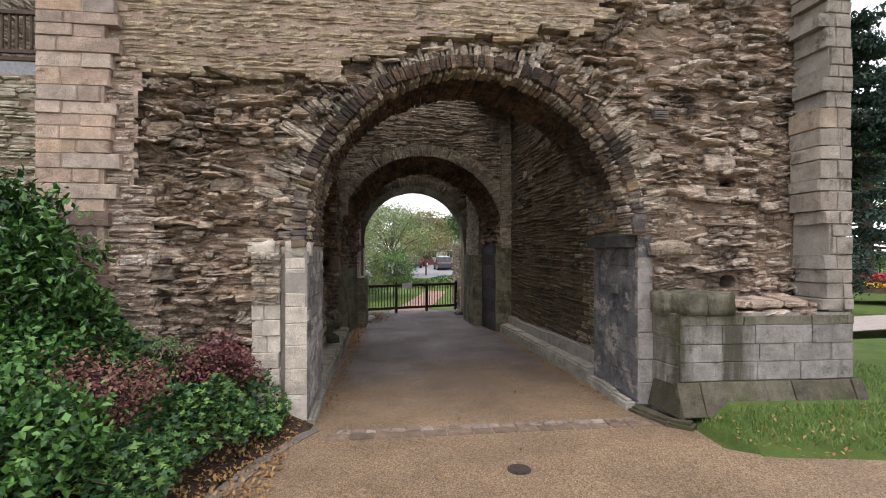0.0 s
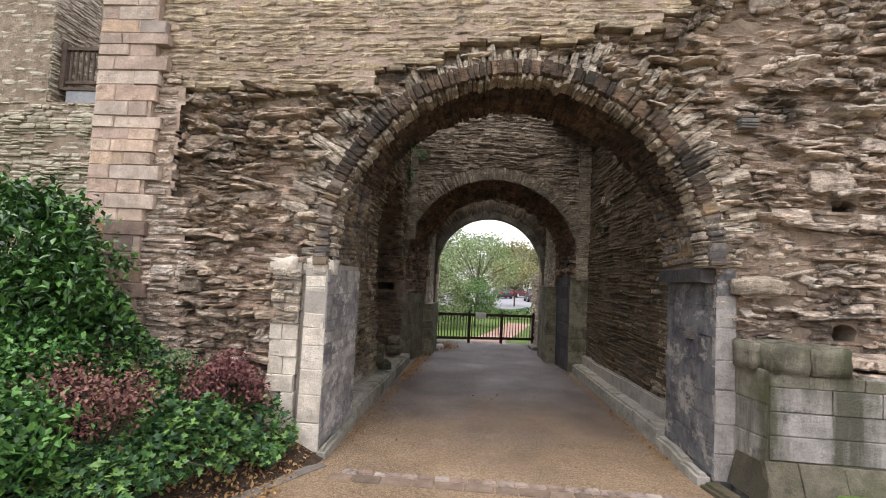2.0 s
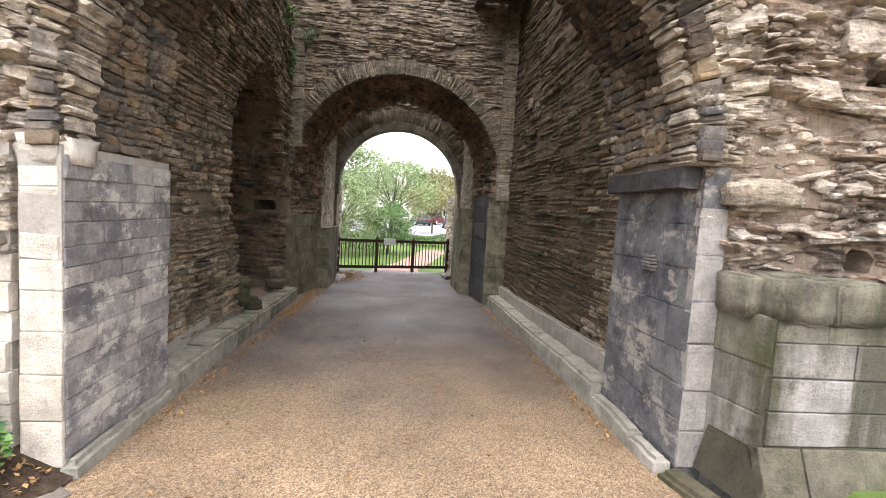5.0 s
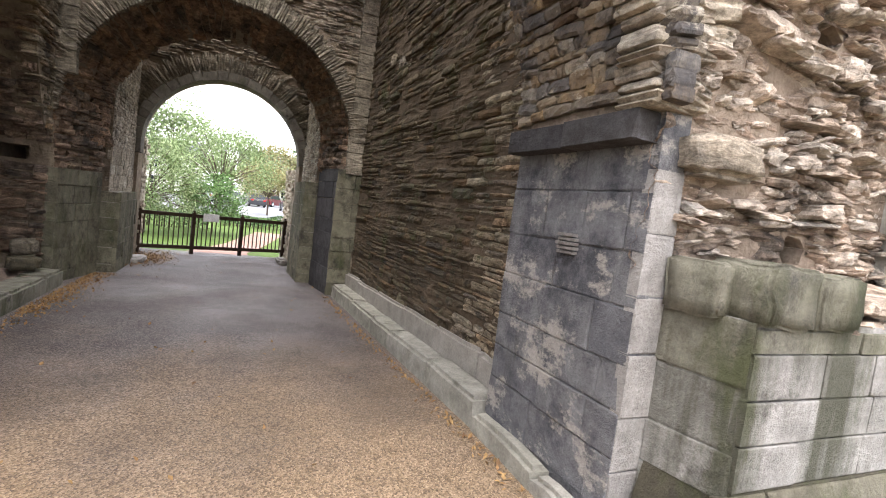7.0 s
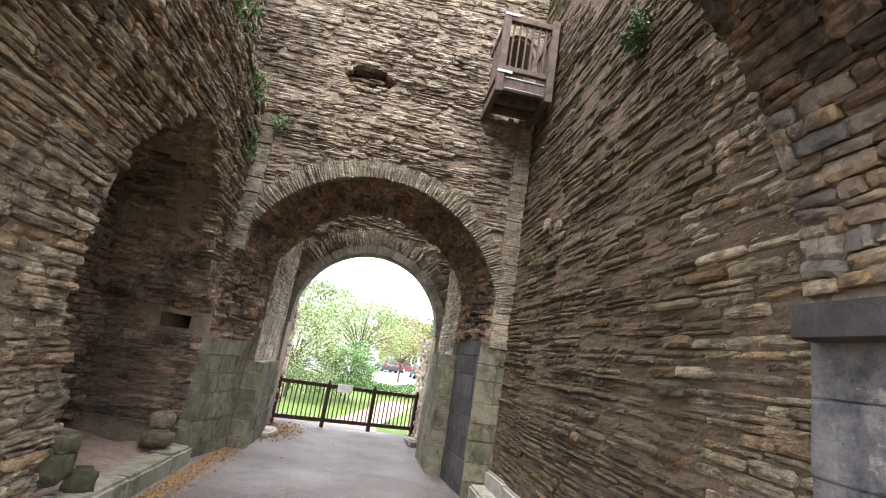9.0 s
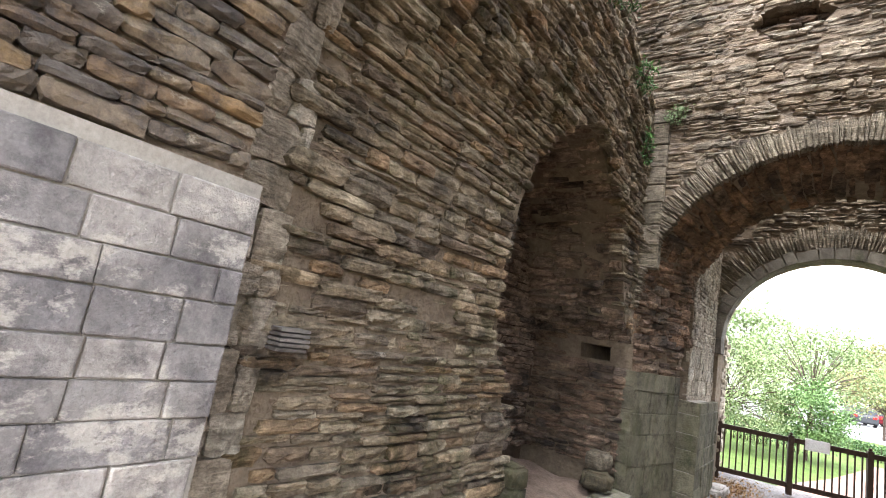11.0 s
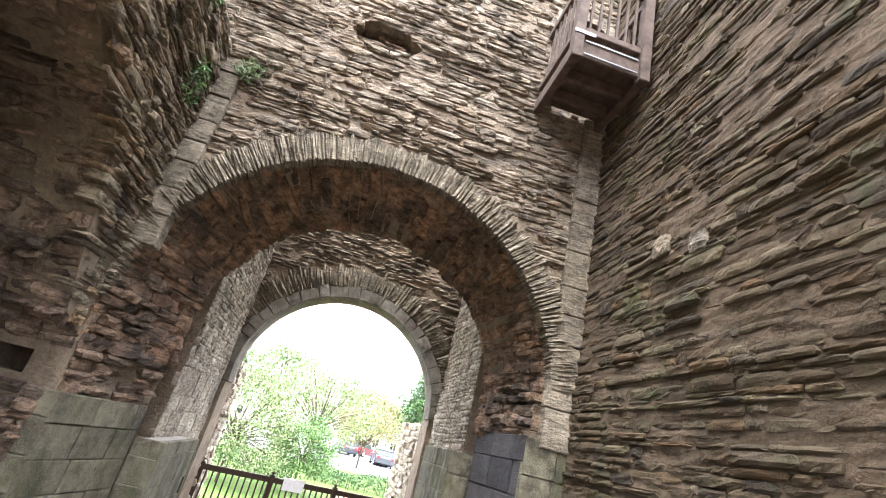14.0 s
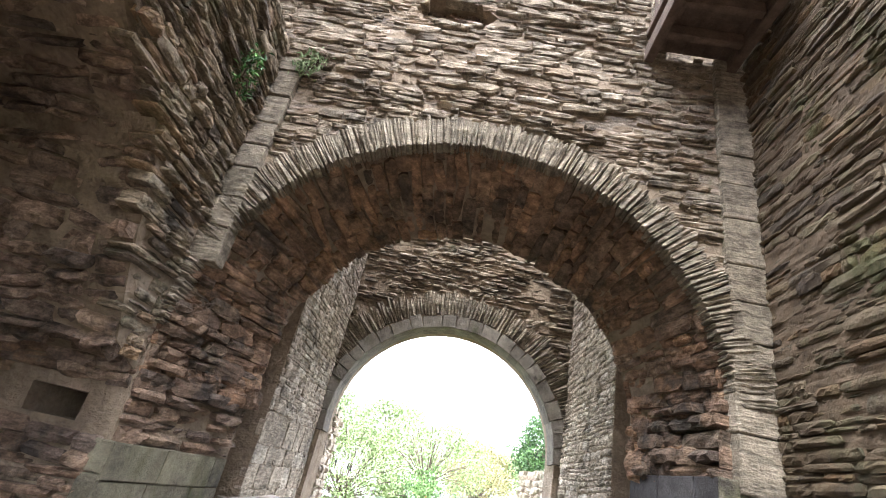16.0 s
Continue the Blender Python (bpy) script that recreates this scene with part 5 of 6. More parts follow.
tagged(new("grass", mesh), "short green grass blades beside the plinth", "grass", kind="stuff")

# ---- neighbouring range past the wall corner ----
bm = bmesh.new()
box(bm, -14, -2.9, 8.0, 9.0, -0.5, 4.14)
wall_side = tagged(part("wall_side", bm, mortar_mat), "lower ruined rubble wall beyond the corner", "wall", kind="structure")
bm = bmesh.new()
box(bm, -14, -7.12, 8.03, 11.49, 4.145, 7.5)
wall_side_upper = tagged(part("wall_side_upper", bm, mortar_mat), "taller stretch of the ruined wall", "wall", kind="structure")
bm = bmesh.new()
box(bm, -14, -2.7, 11.5, 12.3, -0.5, 7.5)
wall_far = tagged(part("wall_far", bm, inner_mortar_mat), "shadowed rubble wall behind the balcony", "wall", kind="structure")


def walkway():
    thing = empty("timber_walkway", "dark timber walkway with a slatted rail", "walkway", at=(-4.6, 8.4, 4.4))
    def add(name, x0, x1, y0, y1, z0, z1, mat=aged_timber):
        bm = bmesh.new()
        box(bm, x0 + 4.6, x1 + 4.6, y0 - 8.4, y1 - 8.4, z0 - 4.4, z1 - 4.4, 0.005)
        part(name, bm, mat, thing)
    add("deck", -7.05, -2.9, 8.2, 9.4, 4.43, 4.49)
    add("beam", -6.95, -2.9, 8.22, 8.34, 4.2, 4.425, steel_mat)
    for x in (-6.9, -5.0, -2.98):
        add("support", x, x + 0.1, 8.4, 8.5, 4.145, 4.425)
    add("top_rail", -6.98, -2.9, 8.2, 8.28, 5.16, 5.22)
    add("bottom_rail", -6.98, -2.9, 8.21, 8.27, 4.55, 4.61)
    for x in (-7.08, -5.0, -2.95):
        add("rail_post", x, x + 0.09, 8.19, 8.29, 4.44, 5.3)
    for k in range(38):
        x = -6.92 + 0.105 * k
        add("baluster", x, x + 0.035, 8.22, 8.255, 4.611, 5.159)


walkway()

# ---- stones, pieces last ----
def rough_face(x, z):
    """True where the facing has been robbed and the core shows."""
    edge = 2.95 + 0.06 * noise.noise((x * 3, 0, 5))
    if -0.4 < x < 1.3:
        edge = 3.1 + 0.28 * math.sin((x + 0.4) / 1.7 * math.pi / 2)
    if x > 1.3:
        edge = 3.5 + 0.25 * noise.noise((x * 2, 1, 5))
    if x > 1.9:
        edge += (x - 1.9) * 1.5 + 0.5 * noise.noise((x * 3, z * 5, 2))
    return z < edge


def clear_of_arch(x, z, r):
    if z < A1[1]:
        return not (A1[0] - r < x < A1[0] + r)
    return math.hypot(x - A1[0], z - A1[1]) > r


front = flat((0, 4.32, 0), (1, 0, 0), (0, 0, 1))
def soil_top(x):
    return 0.05 + 0.7 * max(0.0, min(1.0, (-0.9 - x) / 1.4))


def putlog(x, z):
    return 3.18 < x < 3.43 and (1.06 < z < 1.26 or 2.04 < z < 2.2)


near_front = lambda x, y, z: z < 2.9
rough = lay(front, -2.05, 4.05, 0.05, 4.6, (0.018, 0.062), (0.05, 0.17), (-0.02, 0.11), 0.17,
            lambda x, z: rough_face(x, z) and clear_of_arch(x, z, 1.62) and not (x > 2.3 and z < 1.02) and not (-1.15 < x < -0.6 and z < 1.48) and z > soil_top(x) - 0.15 and not (x > 4.02) and rng.random() > (0.16 if x > 1.9 else 0.1) and not (2.2 < x < 2.52 and z < 1.42) and not putlog(x, z),
            0.05, 0.15, 0.26, 0.006, relief=0.1, ledge=0.09)
rough += lay(front, -2.0, 3.75, 1.0, 4.4, (0.09, 0.16), (0.16, 0.36), (0.06, 0.12), 0.16, lambda x, z: rough_face(x, z) and clear_of_arch(x, z, 1.85) and not (x > 2.3 and z < 1.15) and not putlog(x, z) and noise.noise((x * 9, z * 9, 3)) > 0.36, 0.0, 0.12, 0.25, 0.006, relief=0.05)
core(wall_front, front, (0, -1, 0), -2.3, 4.05, 0.0, 4.7, 0.022, 0.06, core_mat, lambda x, z: rough_face(x, z - 0.05) and clear_of_arch(x, z, 1.56) and not (x > 2.36 and z < 1.0) and not (-1.15 < x < -0.6 and z < 1.45) and not (3.23 < x < 3.39 and (1.1 < z < 1.23 or 2.07 < z < 2.17)), -0.01)
def pale_side(p):
    return p[0] > 2.1 + 0.9 * noise.noise((p[0] * 1.3, p[2] * 1.3, 6)) or noise.noise((p[0] * 1.7, p[2] * 2.2, 11)) > 0.3


rough += lay(front, -2.0, 4.02, 0.4, 4.5, (0.016, 0.036), (0.035, 0.11), (-0.03, 0.06), 0.1, lambda x, z: rough_face(x, z) and clear_of_arch(x, z, 1.75) and not (x > 2.3 and z < 1.04) and not (-1.2 < x < -0.6 and z < 1.5) and z > soil_top(x) - 0.1 and not putlog(x, z), 0.03, 0.2, 0.3, 0.003, relief=0.08, ledge=0.06)
rough += lay(front, -1.95, 3.8, 1.1, 4.2, (0.03, 0.06), (0.12, 0.32), (0.1, 0.17), 0.22, lambda x, z: rough_face(x, z) and clear_of_arch(x, z, 1.95) and not putlog(x, z) and noise.noise((x * 3.1, z * 7.3, 13)) > 0.26, 0.05, 0.12, 0.2, 0.006)
masonry(wall_front, [q for q in rough if not pale_side(q[0])], rubble_mat, "rubble", near_front, 300)
masonry(wall_front, [(q[0] + np.array([0, 0.03, 0]), *q[1:]) for q in rough if pale_side(q[0])], eroded_mat, "worn", lambda x, y, z: x > 2.2 and z < 2.9, 300)
core(wall_front, front, (0, -1, 0), -2.36, 3.7, 2.9, 5.95, 0.05, 0.006, quoin_bed_mat, lambda x, z: not rough_face(x, z) and clear_of_arch(x, z, 1.8), 0.092)
neat = lay(front, -2.36, 3.9, 2.8, 5.9, (0.03, 0.062), (0.09, 0.36), (0.096, 0.108), 0.1, lambda x, z: not rough_face(x, z) and clear_of_arch(x, z, 1.78), 0.012, 0.003, 0.012, 0.005)
masonry(wall_front, neat, neat_mat, "slab", lambda x, y, z: z < 3.6 and x < 0.6, 200)
quoins, fill = [], []
v, turn_long = 0.35, False
while v < 5.9:
    h = rng.uniform(0.095, 0.14)
    turn_long = not turn_long
    first, second = (rng.uniform(0.27, 0.36), rng.uniform(0.16, 0.26)) if turn_long else (rng.uniform(0.14, 0.22), rng.uniform(0.32, 0.48))
    u = -2.79
    for l in (first, second):
        quoins.append(stone_at(front, u + l / 2, v + h / 2, l - 0.006, h - 0.006, rng.uniform(0.165, 0.176), 0.16, rng.normal(0, 0.004), rng.normal(0, 0.012)))
        u += l
    end = -1.98 + 0.12 * noise.noise((v * 3, 2, 8)) + (0.08 if v < 2.0 else -0.1)
    if v < 2.95:
        fill += lay(front, u, max(u + 0.06, end), v, v + h - 0.03, (0.03, 0.055), (0.1, 0.24), (0.118, 0.145), 0.1, None, 0.0, 0.02, 0.05, 0.004)
    v += h
bm = bmesh.new()
box(bm, -2.78, -2.28, 4.162, 4.319, 0.3, 5.98)
part("quoin_bed", bm, quoin_bed_mat, wall_front)
core(wall_front, front, (0, -1, 0), -2.36, -1.7, 0.3, 2.95, 0.03, 0.014, quoin_bed_mat, lambda x, z: x < -1.98 + 0.16 * noise.noise((z * 3, 2, 8)) + (0.08 if z < 2.0 else -0.06) + 0.05 * noise.noise((z * 14, 0, 1)), 0.112)
masonry(wall_front, fill, eroded_mat, "worn", lambda x, y, z: True, 150)
masonry(wall_front, [q for q in quoins if q[0][2] > 1.75], quoin_mat, "ashlar", lambda x, y, z: True, 250, "quoin")
masonry(wall_front, [q for q in quoins if q[0][2] <= 1.75], dark_quoin_mat, "ashlar", lambda x, y, z: True, 100, "quoin")

# radial slabs of the entrance arch, then its soffit
def ring_stones(arch, y, r0, r1, thick, proud, depth, a0=0.0, a1=math.pi, jitter=0.03, rows=1):
    out = []
    cx, cz, _ = arch
    a = a0
    while a < a1:
        t = rng.uniform(*thick)
        step = t / ((r0 + r1) / 2)
        mid = a + step / 2
        out_dir = np.array([math.cos(mid), 0, math.sin(mid)])
        along = np.array([math.sin(mid), 0, -math.cos(mid)])
        ra, rb = r0 + rng.uniform(-jitter, jitter) * 0.5, r1 + rng.uniform(-jitter, jitter) * 2
        rm = (ra + rb) / 2
        facing = np.array([0, -1.0, 0])
        p = np.array([cx, y, cz]) + out_dir * rm
        d = depth
        out.append((p + facing * (rng.uniform(*proud) - d / 2), along * (t - 0.006), out_dir * (rb - ra), facing * d))
        a += step
    return out


vous = ring_stones(A1, 4.32, 1.465, 1.72, (0.035, 0.09), (0.055, 0.095), 0.2, 0.0, math.pi, 0.03)
vous += [s for s in ring_stones(A1, 4.32, 1.71, 1.88, (0.035, 0.09), (0.03, 0.08), 0.14, 0.15, math.pi - 0.1, 0.045) if s[0][2] < 2.9 or s[0][0] > 1.3]
masonry(wall_front, vous, vous_mat, "slab", lambda x, y, z: True, 260, "voussoir")


def soffit(arch0, arch1, y0, y1):
    """The underside of an arch between two depths; u runs out of the depth, v round the curve from the right foot."""
    def surface(u, v):
        u = y1 - y0 - u
        k = u / (y1 - y0)
        cx, cz, r = [a + (b - a) * k for a, b in zip(arch0, arch1)]
        ang = v / arch0[2]
        return np.array([cx + r * math.cos(ang), y0 + u, cz + r * math.sin(ang)])
    return surface


under1 = soffit((A1[0], A1[1], 1.53), (A1[0], A1[1], 1.53), 4.2, 5.2)
soff = lay(under1, 0.0, 1.0, -0.75, 1.53 * math.pi + 0.75, (0.03, 0.075), (0.06, 0.22), (0.03, 0.05), 0.12, lambda u, v: 0.03 < v < 1.53 * math.pi + 0.1, 0.04, 0.05, 0.05, 0.001, relief=0.02)
# soffit stones above about 2.2 m take the darker crown_mat
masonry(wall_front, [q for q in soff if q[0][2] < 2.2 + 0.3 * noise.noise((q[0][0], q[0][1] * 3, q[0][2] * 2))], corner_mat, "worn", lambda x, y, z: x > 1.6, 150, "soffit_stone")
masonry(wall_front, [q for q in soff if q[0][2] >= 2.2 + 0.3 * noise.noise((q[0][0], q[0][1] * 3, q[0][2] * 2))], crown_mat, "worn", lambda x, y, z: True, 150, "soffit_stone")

masonry(pier_left, ashlar_face((-1.16, 4.255), (-0.92, 4.255), 0.0, 1.0, (0.1, 0.17), (0.09, 0.24), (0.0, 0.03)) + ashlar_face((-0.88, 4.235), (-0.695, 4.235), 0.0, 0.98, (0.18, 0.26), (0.3, 0.4)) + lay(flat((-0.88, 4.245, 0), (1, 0, 0), (0, 0, 1)), 0.0, 0.17, 0.98, 1.4, (0.1, 0.16), (0.16, 0.18), (0.0, 0.02), 0.09, None, 0, 0.03, 0.08, 0.006, True), cream_mat, "ashlar", lambda x, y, z: True, 200, "block")
masonry(pier_left, ashlar_face((-0.695, 4.245), (-0.695, 5.24), 0.03, 1.46, (0.085, 0.125), (0.14, 0.3)), smoked_mat, "ashlar", lambda x, y, z: True, 200, "block")
masonry(pier_left, lay(flat((-1.16, 4.26, 0), (1, 0, 0), (0, 0, 1)), 0.0, 0.24, 1.0, 1.42, (0.035, 0.08), (0.08, 0.2), (0.0, 0.06), 0.1, None, 0.0, 0.05, 0.12, 0.006), vous_mat, "worn", lambda x, y, z: True, 60, "stone")
masonry(pier_right, lay(flat((2.36, 5.12, 0), (0, -1, 0), (0, 0, 1)), -0.1, 0.81, 1.49, 1.61, (0.12, 0.12), (0.45, 0.46), (0.105, 0.115), 0.22, None, 0, 0.01, 0.01, 0.006, True), soot_black_mat, "ashlar", lambda x, y, z: True, 10, "impost")
masonry(pier_right, ashlar_face((2.36, 5.25), (2.36, 4.285), 0.03, 1.62, (0.18, 0.26), (0.25, 0.45)), black_mat, "ashlar", lambda x, y, z: True, 200, "block")
masonry(pier_right, ashlar_face((2.355, 4.285), (2.51, 4.285), 0.0, 1.4, (0.2, 0.26), (0.3, 0.4)), grey_mat, "ashlar", lambda x, y, z: True, 200, "block")
facing = ashlar_face((2.50, 4.285), (2.56, 3.955), 0.02, 0.9, (0.16, 0.24), (0.3, 0.4)) + ashlar_face((2.56, 3.95), (4.23, 3.89), 0.3, 0.88, (0.15, 0.18), (0.22, 0.42)) + ashlar_face((4.225, 3.9), (4.225, 5.2), 0.1, 0.98)
masonry(plinth, [q for q in facing if q[0][2] < 0.72], algae_mat, "ashlar", lambda x, y, z: True, 200, "block")
masonry(plinth, [q for q in facing if q[0][2] >= 0.72], top_mat, "ashlar", lambda x, y, z: True, 60, "block")
slope = flat((2.49, 3.825, 0.02), (1, -0.038, 0), (0, 0.393, 0.92))
masonry(batter, lay(slope, 0.03, 1.8, 0.0, 0.3, (0.3, 0.3), (0.2, 0.36), (0.0, 0.012), 0.06, None, 0, 0.004, 0.004, 0.004, True), batter_mat, "ashlar", lambda x, y, z: True, 50, "batter_stone")
cap_face = flat((2.55, 3.95, 0), (1, -0.038, 0), (0, 0, 1))
masonry(plinth, lay(cap_face, 0.52, 1.35, 0.87, 0.94, (0.06, 0.07), (0.2, 0.4), (-0.02, 0.01), 0.34, None, 0, 0.02, 0.1, 0.01), eroded_mat, "worn", lambda x, y, z: True, 50, "ledge_stone")
blocks, v = [], 0.92
bface = flat((0, 3.92, 0), (1, 0, 0), (0, 0, 1))
while v < 5.85:
    h = rng.uniform(0.1, 0.19)
    left = rng.uniform(3.90, 4.04)
    split = rng.uniform(4.07, 4.16)
    out = rng.uniform(0.0, 0.02)
    blocks.append(stone_at(bface, (left + split) / 2, v + h / 2, split - left - 0.006, h - 0.008, out, 0.34))
    blocks.append(stone_at(bface, (split + 4.25) / 2, v + h / 2, 4.25 - split - 0.006, h - 0.008, out, 0.34))
    v += h
masonry(buttress, blocks, buttress_mat, "ashlar", lambda x, y, z: True, 120, "block")

# passage walls
right = flat((2.585, 9.63, 0), (0, -1, 0), (0, 0, 1))
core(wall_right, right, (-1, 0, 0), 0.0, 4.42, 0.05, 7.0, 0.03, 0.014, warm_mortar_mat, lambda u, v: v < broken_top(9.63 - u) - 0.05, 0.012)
rw = lay(right, 0.0, 4.4, 0.1, 6.9, (0.03, 0.07), (0.08, 0.34), (0.022, 0.036), 0.1, lambda u, v: noise.noise((u * 6, v * 11, 2.2)) > -0.45 and v < broken_top(9.63 - u), 0.022, 0.009, 0.06, 0.007, relief=0.018, ledge=0.03)
# stones near the entrance take the paler left_mat, the rest the darker coursed_mat
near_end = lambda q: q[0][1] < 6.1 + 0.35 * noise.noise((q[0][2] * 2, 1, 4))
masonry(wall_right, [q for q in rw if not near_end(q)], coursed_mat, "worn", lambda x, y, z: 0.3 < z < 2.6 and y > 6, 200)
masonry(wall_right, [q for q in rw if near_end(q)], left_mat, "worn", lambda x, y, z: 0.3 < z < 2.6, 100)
masonry(wall_right, [stone_at(right, 9.63 - y, z, l, h, 0.06, 0.12) for y, z, l, h in ((8.6, 2.85, 0.16, 0.14), (8.25, 2.75, 0.14, 0.12))], back_mat, "worn", lambda x, y, z: True, 5, "block")
masonry(wall_right, [stone_at(right, 9.63 - y, z, l, h, 0.062, 0.12) for y, z, l, h in ((8.4, 2.4, 0.3, 0.07), (7.6, 1.35, 0.34, 0.07), (6.3, 1.3, 0.3, 0.08))], mossy_mat, "worn", lambda x, y, z: True, 5, "block")


def bulge(y, z):
    """How far the stump of the former vault leans out of the wall."""
    k = max(0.0, min(1.0, (z - 2.15) / 1.5))
    return 0.17 * k * k * (3 - 2 * k) * max(0.0, min(1.0, (9.6 - y) / 1.6))


def left_surface(u, v):
    y = 5.2 + u
    return np.array([-0.935 + bulge(y, v), y, v])


def in_niche(y, z):
    pts = niche_outline()
    hit = False
    for (ya, za), (yb, zb) in zip(pts, pts[1:] + pts[:1]):
        if (za > z) != (zb > z) and y < (yb - ya) * (z - za) / (zb - za) + ya:
            hit = not hit
    return hit


core(wall_left, left_surface, (1, 0, 0), 0.0, 4.42, 0.05, 3.95, 0.028, 0.014, inner_core_mat, lambda u, v: not in_niche(5.2 + u, v), -0.016)
lw = lay(left_surface, 0.0, 4.4, 0.1, 3.95, (0.03, 0.075), (0.08, 0.32), (0.022, 0.048), 0.13, lambda u, v: noise.noise((u * 6, v * 11, 2.2)) > -0.6 and not in_niche(5.2 + u, v) and not (u < 0.28 + 0.12 * noise.noise((v * 4, 0, 0)) and v < 2.6), 0.03, 0.014, 0.08, 0.007, relief=0.022, ledge=0.035)
jamb = lay(left_surface, 0.0, 0.3, 0.1, 2.6, (0.1, 0.22), (0.14, 0.3), (0.03, 0.045), 0.12, None, 0, 0.02, 0.02, 0.005, True)
masonry(wall_left, jamb, shaft_mat, "worn", lambda x, y, z: True, 40, "block")
masonry(wall_left, lw, left_mat, "worn", lambda x, y, z: 0.3 < z < 2.2, 300)
up = lay(flat((-1.24, 5.2, 0), (0, 1, 0), (0, 0, 1)), 0, 4.4, 3.9, 6.8, (0.035, 0.085), (0.12, 0.4), (0.0, 0.05), 0.12, lambda u, v: v < broken_top(5.2 + u) - 0.32, 0.03, 0.04, 0.12)
masonry(wall_upper, up, back_mat, "slab")
# recess stones: brown tones broken by near-black blotches, over a dark mortar
nb = lay(flat((-1.98, 6.95, 0), (0, 1, 0), (0, 0, 1)), 0, 2.65, 0.1, 3.05, (0.035, 0.085), (0.12, 0.4), (0.0, 0.07), 0.12, None, 0.03, 0.06, 0.15)
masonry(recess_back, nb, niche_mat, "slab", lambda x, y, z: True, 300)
ne = lay(flat((-1.98, 9.655, 0), (1, 0, 0), (0, 0, 1)), 0, 1.06, 0.1, 2.4, (0.04, 0.09), (0.12, 0.36), (0.0, 0.06), 0.12, lambda u, v: not (0.36 < u < 1.04 and 1.11 < v < 1.34), 0.02, 0.05, 0.15)
def reveal(u, v):
    """The broken inner edge of the recess; u runs into its depth, v along the outline."""
    pts = niche_outline()
    for (ya, za), (yb, zb) in zip(pts, pts[1:]):
        l = math.hypot(yb - ya, zb - za)
        if v <= l or (yb, zb) == pts[-1]:
            return np.array([-0.93 - u, ya + (yb - ya) * v / l, za + (zb - za) * v / l])
        v -= l


rv = lay(reveal, 0.0, 1.05, 0.6, 6.55, (0.05, 0.11), (0.12, 0.34), (-0.02, 0.07), 0.14, None, 0.0, 0.1, 0.25)
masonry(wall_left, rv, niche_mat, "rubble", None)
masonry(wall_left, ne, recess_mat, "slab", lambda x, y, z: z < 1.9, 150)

# inner wall over the arch
def over_arch2(x, z, r):
    return math.hypot(x - A2[0], z - A2[1]) > r if z > A2[1] else not (A2[0] - r < x < A2[0] + r)


back = flat((0, 9.66, 0), (1, 0, 0), (0, 0, 1))
hole = lambda x, z: ((x - 0.28) / 0.40) ** 2 + ((z - 4.75) / 0.17) ** 2 + 1.3 * noise.noise((x * 6, z * 8, 0)) < 1
core(wall_back, back, (0, -1, 0), -1.32, 2.6, 1.5, 7.05, 0.03, 0.014, back_core_mat, lambda x, z: over_arch2(x, z, 1.74) and not hole(x, z) and not (1.97 < x < 2.47 and 4.74 < z < 5.9), -0.004)
bw = lay(back, -1.3, 2.6, 1.5, 7.0, (0.026, 0.07), (0.06, 0.3), (0.01, 0.036), 0.1, lambda x, z: noise.noise((x * 5, z * 9, 2.2)) > -0.38 and over_arch2(x, z, 1.9) and not hole(x, z) and not (x > 2.32 and z < 4.5) and not (1.86 < x < 2.58 and 4.6 < z < 6.0) and not (-1.0 < x < -0.72 and 2.2 < z < 3.85), 0.05, 0.014, 0.07, 0.009, relief=0.025, ledge=0.02)
masonry(wall_back, bw, back_mat, "slab", lambda x, y, z: 3.3 < z < 4.8, 300)
surround = lay(back, 1.86, 1.98, 4.6, 5.9, (0.16, 0.3), (0.12, 0.13), (0.05, 0.065), 0.12, None, 0, 0.003, 0.003, 0.008, True) + lay(back, 2.46, 2.58, 4.6, 5.9, (0.16, 0.3), (0.12, 0.13), (0.05, 0.065), 0.12, None, 0, 0.003, 0.003, 0.008, True) + ring_stones((2.22, 5.62, 0.26), 9.66, 0.27, 0.42, (0.08, 0.14), (0.05, 0.065), 0.12, 0.0, math.pi, 0.01)
masonry(wall_back, surround, back_mat, "ashlar", lambda x, y, z: True, 60, "block")
masonry(wall_back, ring_stones(A2, 9.66, 1.64, 1.87, (0.028, 0.055), (0.05, 0.062), 0.12, 0.12, math.pi - 0.02, 0.012), ring_mat, "slab", lambda x, y, z: True, 200, "voussoir")
masonry(wall_back, lay(back, 2.34, 2.6, 1.5, 4.6, (0.2, 0.34), (0.26, 0.27), (0.05, 0.065), 0.12, None, 0, 0.004, 0.004, 0.008, True) + lay(back, -0.98, -0.74, 2.15, 3.85, (0.16, 0.26), (0.24, 0.25), (0.05, 0.065), 0.12, None, 0, 0.004, 0.004, 0.008, True), ring_mat, "ashlar", lambda x, y, z: True, 60, "block")
masonry(wall_back, ashlar_face((2.24, 9.64), (2.58, 9.64), -0.25, 1.57, (0.16, 0.26), (0.2, 0.34)), green_mat, "ashlar", lambda x, y, z: True, 60, "block")
masonry(wall_back, ashlar_face((2.16, 10.62), (2.25, 9.64), -0.3, 1.57, (0.2, 0.3), (0.3, 0.5)), soot_black_mat, "ashlar", lambda x, y, z: True, 60, "block")
masonry(wall_back, ashlar_face((-0.95, 9.63), (-0.84, 9.63), -0.25, 1.1, (0.2, 0.3), (0.3, 0.5)) + ashlar_face((-0.84, 9.63), (-0.63, 10.62), -0.3, 1.1, (0.2, 0.3), (0.3, 0.5)), green_mat, "ashlar", lambda x, y, z: True, 60, "block")
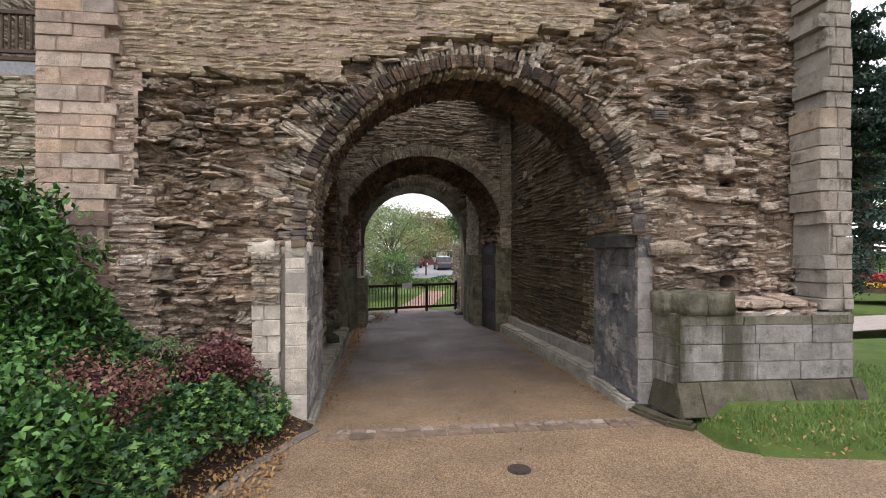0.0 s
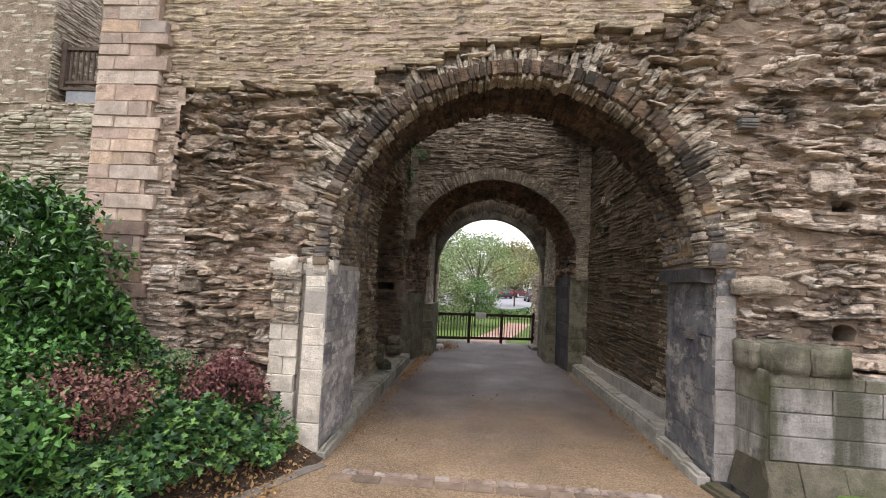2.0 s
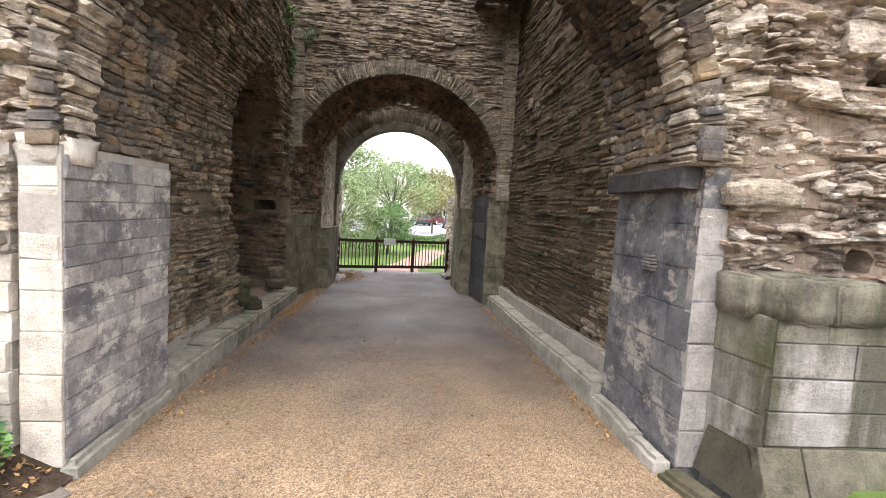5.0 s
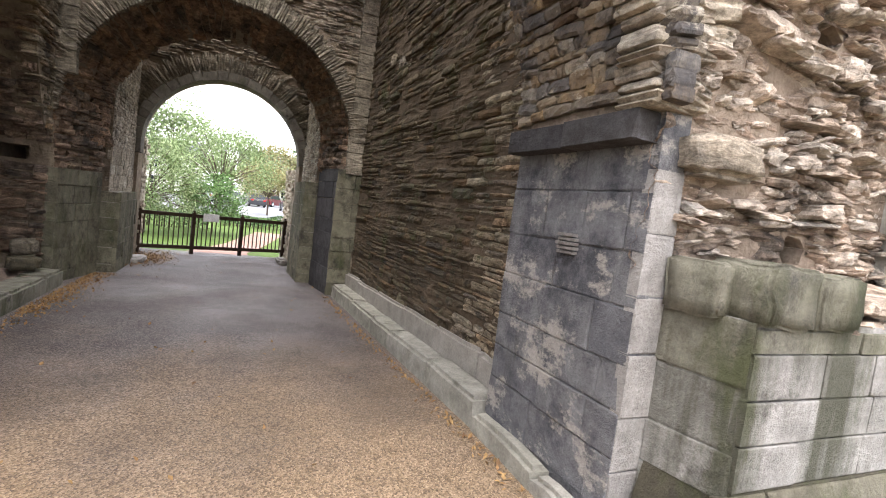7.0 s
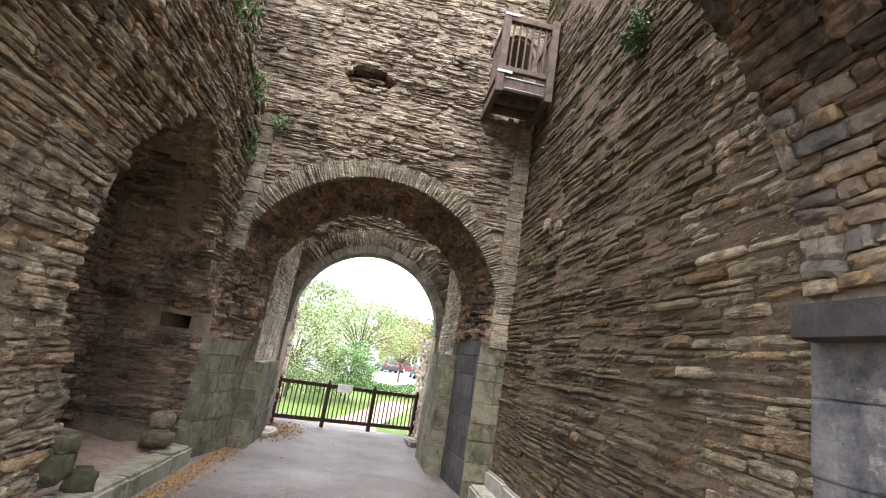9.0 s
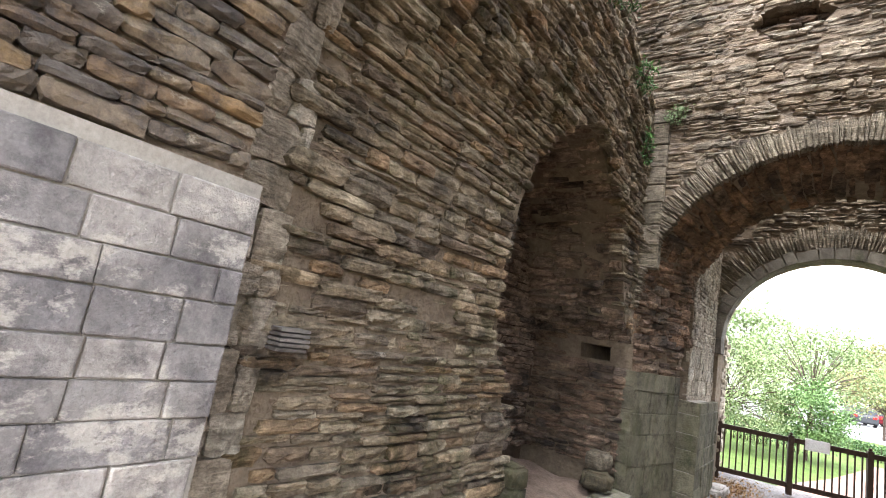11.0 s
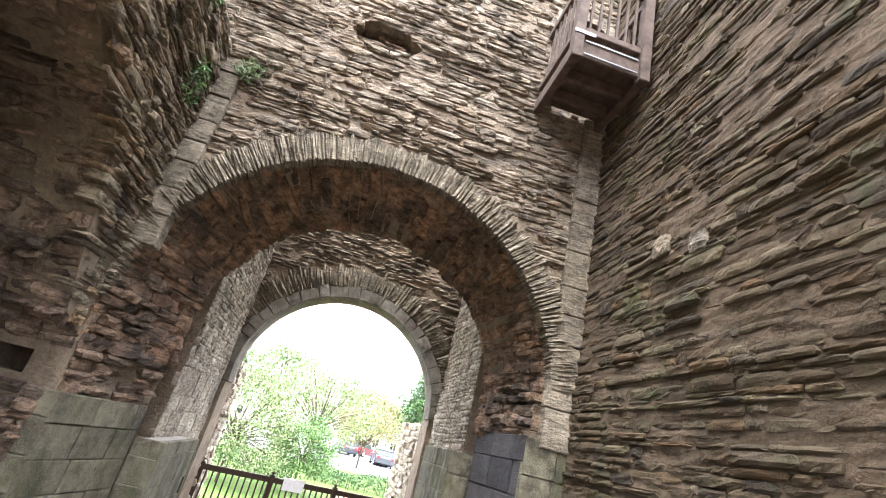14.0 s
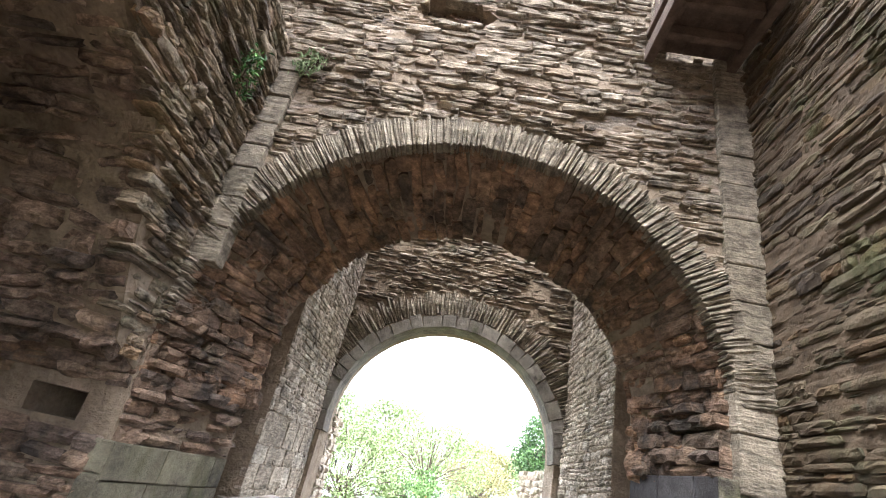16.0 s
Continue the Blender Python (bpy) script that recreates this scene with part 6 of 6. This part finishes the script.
under2 = soffit((A2[0], A2[1], 1.70), (0.77, 1.79, 1.38), 9.66, 10.62)
masonry(wall_back, lay(under2, 0.0, 0.96, -0.3, 1.70 * math.pi + 0.3, (0.05, 0.13), (0.12, 0.4), (0.02, 0.06), 0.14, None, 0.05, 0.06, 0.14, 0.004, relief=0.03, ledge=0.03), vault_mat, "worn", lambda x, y, z: z > 2, 250, "soffit_stone")
masonry(shaft_left, lay(flat((-0.65, 11.16, 0), (0.0, 1, 0), (0, 0, 1)), 0.0, 1.74, 1.5, 5.5, (0.03, 0.075), (0.08, 0.24), (0.0, 0.014), 0.08, None, 0.03, 0.03, 0.05, 0.003, relief=0.014) + ashlar_face((-0.65, 11.15), (-0.65, 12.9), -0.35, 1.5, (0.14, 0.22), (0.2, 0.4)), shaft_mat, "worn", lambda x, y, z: z < 3.6, 280)
masonry(shaft_right, lay(flat((2.19, 12.9, 0), (0.0, -1, 0), (0, 0, 1)), 0.0, 1.74, -0.35, 5.5, (0.03, 0.075), (0.08, 0.24), (0.0, 0.014), 0.08, None, 0.03, 0.03, 0.05, 0.003, relief=0.014), shaft_mat, "worn", lambda x, y, z: z < 3.6, 280)
river = flat((0, 12.91, 0), (1, 0, 0), (0, 0, 1))
masonry(wall_river, lay(river, -0.66, 2.2, 1.6, 5.5, (0.03, 0.07), (0.1, 0.3), (0.0, 0.05), 0.12, lambda x, z: math.hypot(x - A3[0], z - A3[1]) > 1.8, 0.06, 0.03, 0.1, 0.012, relief=0.03, ledge=0.04), back_mat, "rubble", lambda x, y, z: z < 4.2, 280)
masonry(wall_river, ring_stones(A3, 12.91, 1.33, 1.5, (0.14, 0.26), (0.05, 0.06), 0.3, 0.0, math.pi, 0.01), shaft_ring_mat, "ashlar", lambda x, y, z: True, 60, "voussoir")
masonry(wall_river, ring_stones(A3, 12.91, 1.51, 1.8, (0.03, 0.055), (0.04, 0.06), 0.2, 0.1, math.pi - 0.1, 0.03), ring_mat, "slab", lambda x, y, z: True, 200, "voussoir")

masonry(pil_left, ashlar_face((-0.665, 10.735), (-0.435, 10.735), -0.3, 0.86, (0.16, 0.26), (0.22, 0.4)) + ashlar_face((-0.435, 10.735), (-0.435, 12.0), -0.3, 0.86, (0.16, 0.26), (0.3, 0.5)), green_mat, "ashlar", lambda x, y, z: True, 60, "block")
masonry(pil_right, ashlar_face((1.975, 10.735), (2.195, 10.735), -0.3, 1.36, (0.16, 0.26), (0.22, 0.4)) + ashlar_face((1.975, 12.0), (1.975, 10.735), -0.3, 1.36, (0.16, 0.26), (0.3, 0.5)), green_mat, "ashlar", lambda x, y, z: True, 60, "block")
masonry(stub_left, lay(flat((-0.62, 13.41, 0), (-0.048, 1, 0), (0, 0, 1)), 0, 0.84, -0.5, 1.84, (0.06, 0.12), (0.12, 0.3), (0.0, 0.06), 0.1) + lay(flat((-1.7, 13.41, 0), (1, 0, 0), (0, 0, 1)), 0.9, 1.08, -0.5, 1.84, (0.06, 0.12), (0.1, 0.18), (0.0, 0.02), 0.1), outer_mat, "rubble", lambda x, y, z: True, 160)
masonry(stub_right, lay(flat((2.16, 15.3, 0), (0, -1, 0), (0, 0, 1)), 0, 1.89, -0.5, 1.66, (0.06, 0.12), (0.12, 0.3), (0.0, 0.06), 0.1), outer_mat, "rubble", lambda x, y, z: True, 200)
masonry(wall_side, lay(flat((0, 8.0, 0), (1, 0, 0), (0, 0, 1)), -9.5, -2.9, 0.6, 4.12, (0.04, 0.09), (0.12, 0.4), (0.0, 0.06), 0.12, None, 0.05, 0.03, 0.1, 0.014, relief=0.05, ledge=0.06), outer_mat, "worn", lambda x, y, z: z > 2.6 and x > -7.5, 200)
masonry(wall_side_upper, lay(flat((0, 8.05, 0), (1, 0, 0), (0, 0, 1)), -9.8, -7.1, 4.14, 6.6, (0.05, 0.1), (0.14, 0.4), (0.0, 0.04), 0.1) + lay(flat((-7.11, 8.03, 0), (0, 1, 0), (0, 0, 1)), 0.0, 3.4, 4.14, 6.6, (0.035, 0.07), (0.14, 0.4), (0.0, 0.04), 0.1), outer_mat, "rubble", lambda x, y, z: z < 5.6, 150)
masonry(wall_back, lay(flat((-0.9, 9.66, 0), (0.27, 1, 0), (0, 0, 1)), 0.0, 0.95, 1.08, 1.95, (0.05, 0.11), (0.12, 0.3), (0.0, 0.08), 0.12) + lay(flat((2.17, 10.62, 0), (0.13, -1, 0), (0, 0, 1)), 0.0, 0.95, 1.55, 1.95, (0.05, 0.11), (0.12, 0.3), (0.0, 0.08), 0.12), recess_mat, "rubble", lambda x, y, z: True, 60)
masonry(wall_back, lay(flat((0, 9.86, 0), (1, 0, 0), (0, 0, 1)), -0.2, 0.75, 4.5, 5.0, (0.05, 0.1), (0.1, 0.24), (0.0, 0.12), 0.12, None, 0.02, 0.1, 0.25), recess_mat, "rubble", lambda x, y, z: True, 60)
masonry(wall_far, lay(flat((0, 11.5, 0), (1, 0, 0), (0, 0, 1)), -10.0, -5.0, 4.2, 7.4, (0.05, 0.1), (0.14, 0.4), (0.0, 0.05), 0.1), back_mat, "rubble", lambda x, y, z: True, 200)
